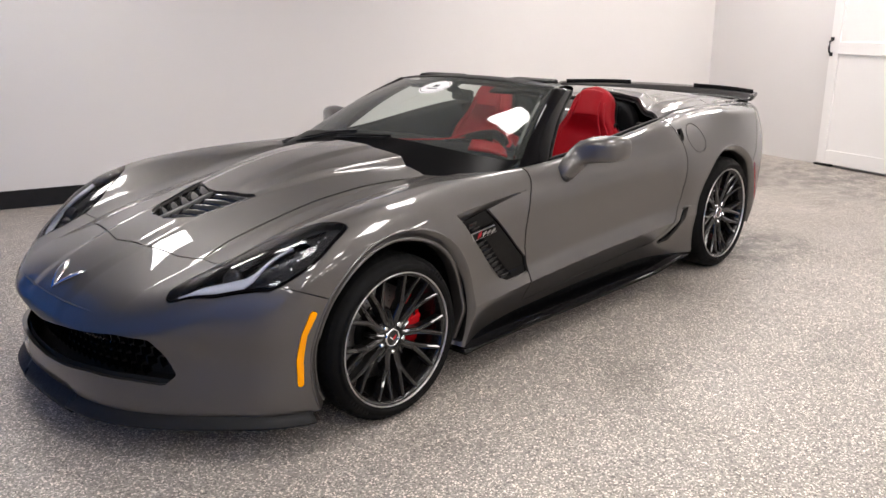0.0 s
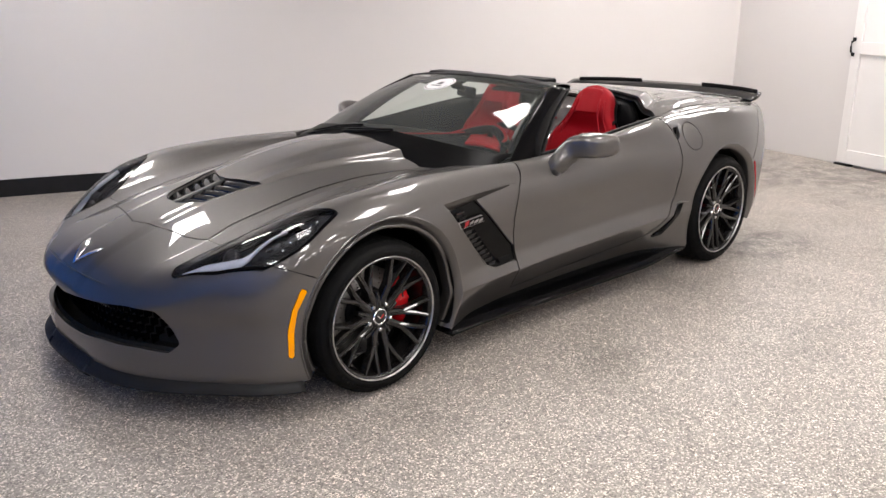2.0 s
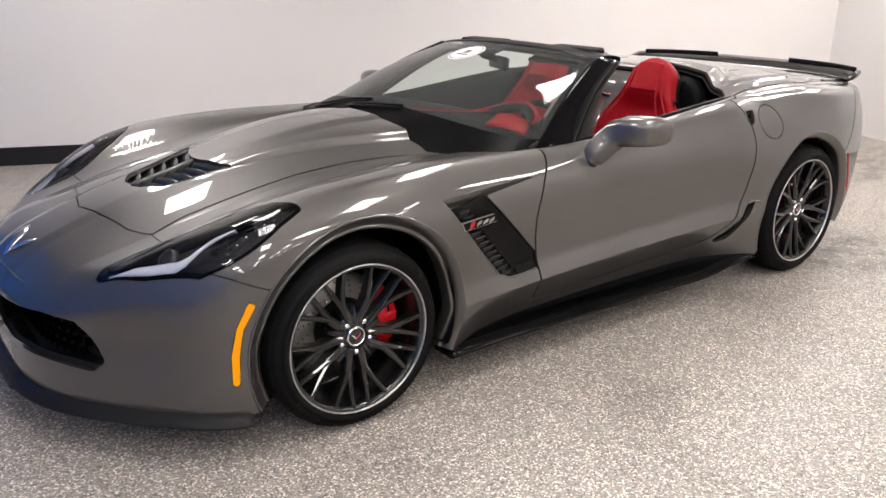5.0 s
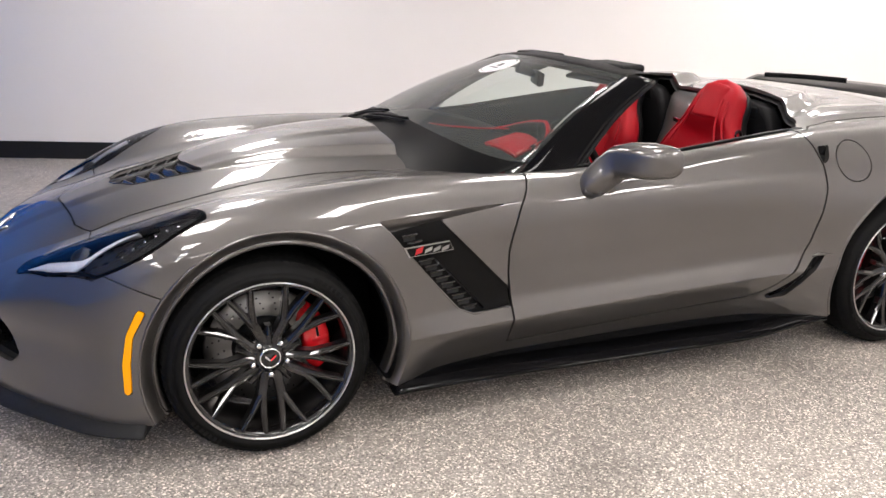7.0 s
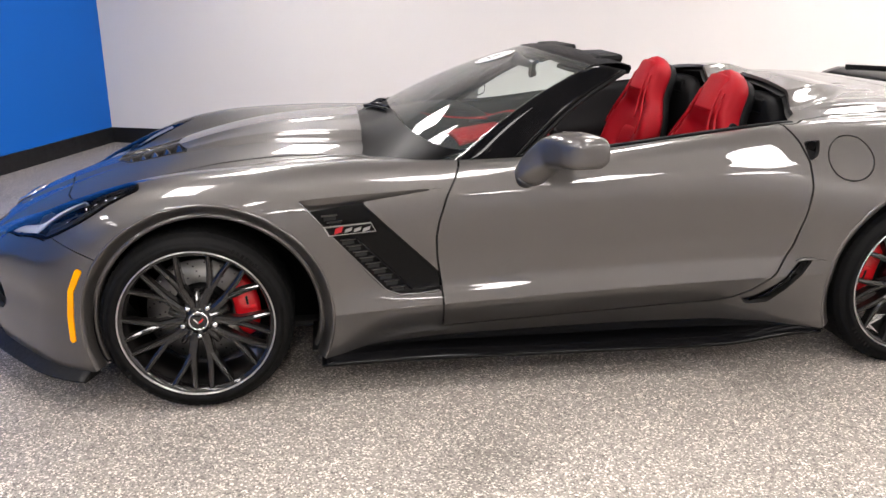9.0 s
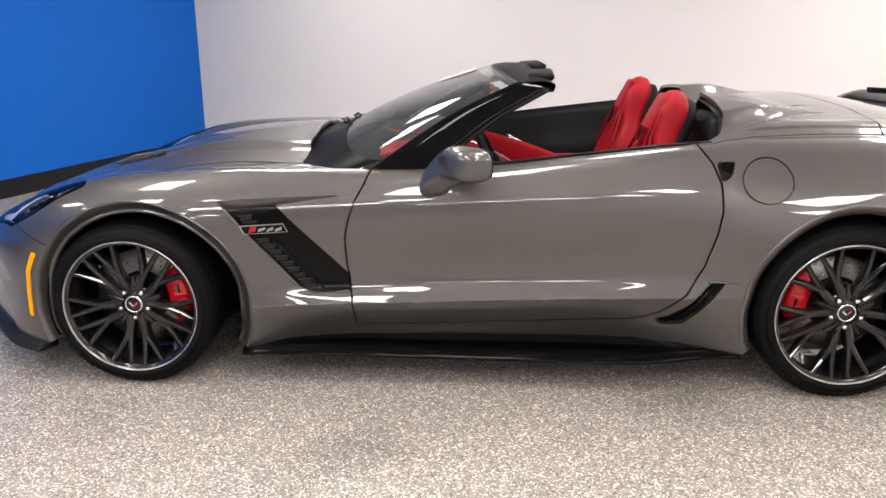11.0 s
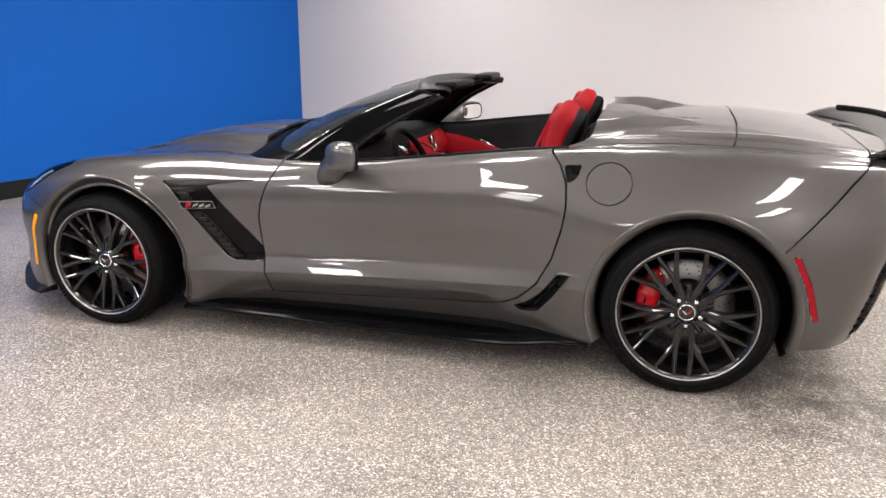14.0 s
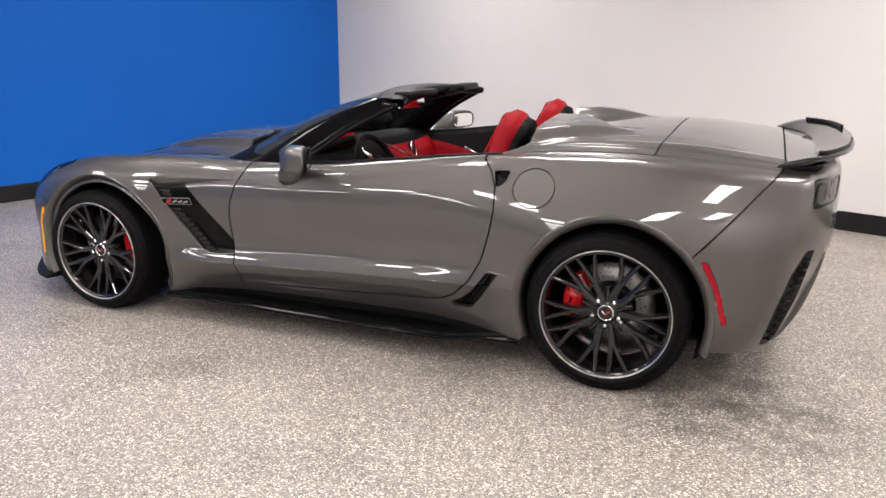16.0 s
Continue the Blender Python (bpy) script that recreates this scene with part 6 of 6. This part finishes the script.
# seats
SEAT_X = curve([(0.0, 1.90), (0.35, 1.99), (0.6, 2.055), (0.78, 2.095), (0.9, 2.135), (1.0, 2.16)], 0.03)
SEAT_Z = curve([(0.0, 0.42), (0.35, 0.62), (0.6, 0.80), (0.78, 0.935), (0.9, 1.03), (1.0, 1.10)], 0.03)
SEAT_W = curve([(0.0, 0.235), (0.3, 0.262), (0.52, 0.262), (0.64, 0.225), (0.75, 0.158), (0.86, 0.132), (0.95, 0.125), (1.0, 0.115)], 0.025)
SEAT_T = curve([(0.0, 0.085), (0.4, 0.085), (0.65, 0.075), (0.8, 0.066), (0.92, 0.062), (1.0, 0.045)], 0.03)


def seat_loft(y0, scale_w, scale_t, shift, v0, v1, bolster, n=64, m=34, power=0.62):
    bm = bmesh.new()
    rings = []
    for i in range(n + 1):
        t = i / n
        v_ = v0 + (v1 - v0) * t
        cap = math.sqrt(max(0.0, 1 - max(0, (t - 0.86) / 0.14) ** 2)) if t > 0.86 else (math.sqrt(max(0.0, 1 - ((0.05 - t) / 0.05) ** 2)) if t < 0.05 else 1)
        cap = max(cap, 0.02)
        dx, dz = float(SEAT_X(v_ + 0.01) - SEAT_X(v_ - 0.01)), float(SEAT_Z(v_ + 0.01) - SEAT_Z(v_ - 0.01))
        l_ = math.hypot(dx, dz)
        back = Vector((dz / l_, 0, -dx / l_))
        ctr_ = Vector((float(SEAT_X(v_)), y0, float(SEAT_Z(v_)))) + back * shift
        hw, ht = float(SEAT_W(v_)) * scale_w * cap, float(SEAT_T(v_)) * scale_t * (0.4 + 0.6 * cap)
        ring = []
        for k in range(m):
            a = 2 * math.pi * k / m
            c, s = math.cos(a), math.sin(a)
            u = math.copysign(abs(c) ** power, c)
            d = math.copysign(abs(s) ** power, s)
            hollow = bolster * max(0, -d) * (1 - u * u) ** 1.5 * step01((0.80 - v_) / 0.2) + 0.25 * bolster * max(0, -d) * math.exp(-((v_ - 0.70) / 0.06) ** 2)
            ring.append(bm.verts.new(ctr_ + Vector((0, u * hw, 0)) + back * (d * ht + hollow)))
        rings.append(ring)
    for a_, b_ in zip(rings, rings[1:]):
        for k in range(m):
            bm.faces.new((a_[k], a_[(k + 1) % m], b_[(k + 1) % m], b_[k]))
    bm.faces.new(rings[0][::-1])
    bm.faces.new(rings[-1])
    bmesh.ops.recalc_face_normals(bm, faces=bm.faces)
    return bm


def seat(y0, name_label):
    st = new("sport_seat")
    st.parent = CAR
    st["label"] = name_label
    part("backrest", seat_loft(y0, 1.0, 1.0, 0.0, 0.0, 1.0, 0.075), LEATHER, st)
    part("back_shell", seat_loft(y0, 0.93, 0.60, 0.058, 0.05, 0.978, 0.0), LEATHER_BLACK, st, "black rear shell of the seat")
    part("head_pad", seat_loft(y0, 0.62, 0.5, -0.038, 0.76, 0.965, 0.0, 20, 24), LEATHER, st, "padded red headrest panel")
    part("lumbar_pad", seat_loft(y0, 0.50, 0.4, 0.012, 0.10, 0.55, 0.0, 20, 24), LEATHER, st)
    ctr_ = Vector((1.70, y0, 0.40))
    bm = bmesh.new()
    bmesh.ops.create_uvsphere(bm, u_segments=32, v_segments=18, radius=1)
    for q in bm.verts:
        c = q.co.copy()
        c *= (abs(c.x) ** 4 + abs(c.y) ** 4 + abs(c.z) ** 4) ** -0.25
        bol = 0.05 * step01((abs(c.y) - 0.55) / 0.3) * max(0, c.z)
        q.co = Vector((ctr_.x + 0.27 * c.x, ctr_.y + 0.255 * c.y, ctr_.z + 0.085 * c.z + bol - 0.03 * c.x))
    part("cushion", bm, LEATHER, st)
    part("seat_base", box(1.50, 1.95, y0 - 0.20, y0 + 0.20, 0.20, 0.34, 0.02), BLACK_SATIN, st)
    for sd in ((-1,) if y0 < 0 else (1,)):
        v_ = 0.70
        p = Vector((float(SEAT_X(v_)) + 0.01, y0 + sd * 0.178, float(SEAT_Z(v_))))
        ring = [(p.x + 0.018 * math.cos(a), p.y, p.z + 0.030 * math.sin(a)) for a in [k * math.pi / 8 for k in range(16)]]
        part("belt_guide", tube(ring, 0.007, 6, closed=True), BLACK_SATIN, st, "black seat-belt guide")
    # stitched seams
    for off, rad_, v_a, v_b in ((-0.80, 0.005, 0.50, 0.86), (-0.60, 0.005, 0.60, 0.87), (0.60, 0.005, 0.60, 0.87), (0.80, 0.005, 0.50, 0.86)):
        pts = []
        for k in range(19):
            v_ = v_a + (v_b - v_a) * k / 18
            dx, dz = float(SEAT_X(v_ + 0.01) - SEAT_X(v_ - 0.01)), float(SEAT_Z(v_ + 0.01) - SEAT_Z(v_ - 0.01))
            l_ = math.hypot(dx, dz)
            fall = (1 - abs(off) ** (1 / 0.31)) ** 0.31
            pts.append(Vector((float(SEAT_X(v_)), y0 + off * float(SEAT_W(v_)), float(SEAT_Z(v_)))) - Vector((dz / l_, 0, -dx / l_)) * (float(SEAT_T(v_)) * fall))
        part("seam", tube(pts, rad_, 8), LEATHER, st)
    return st


seat(-0.385, "red leather driver's sport seat with black shell")
seat(0.385, "red leather passenger sport seat with black shell")
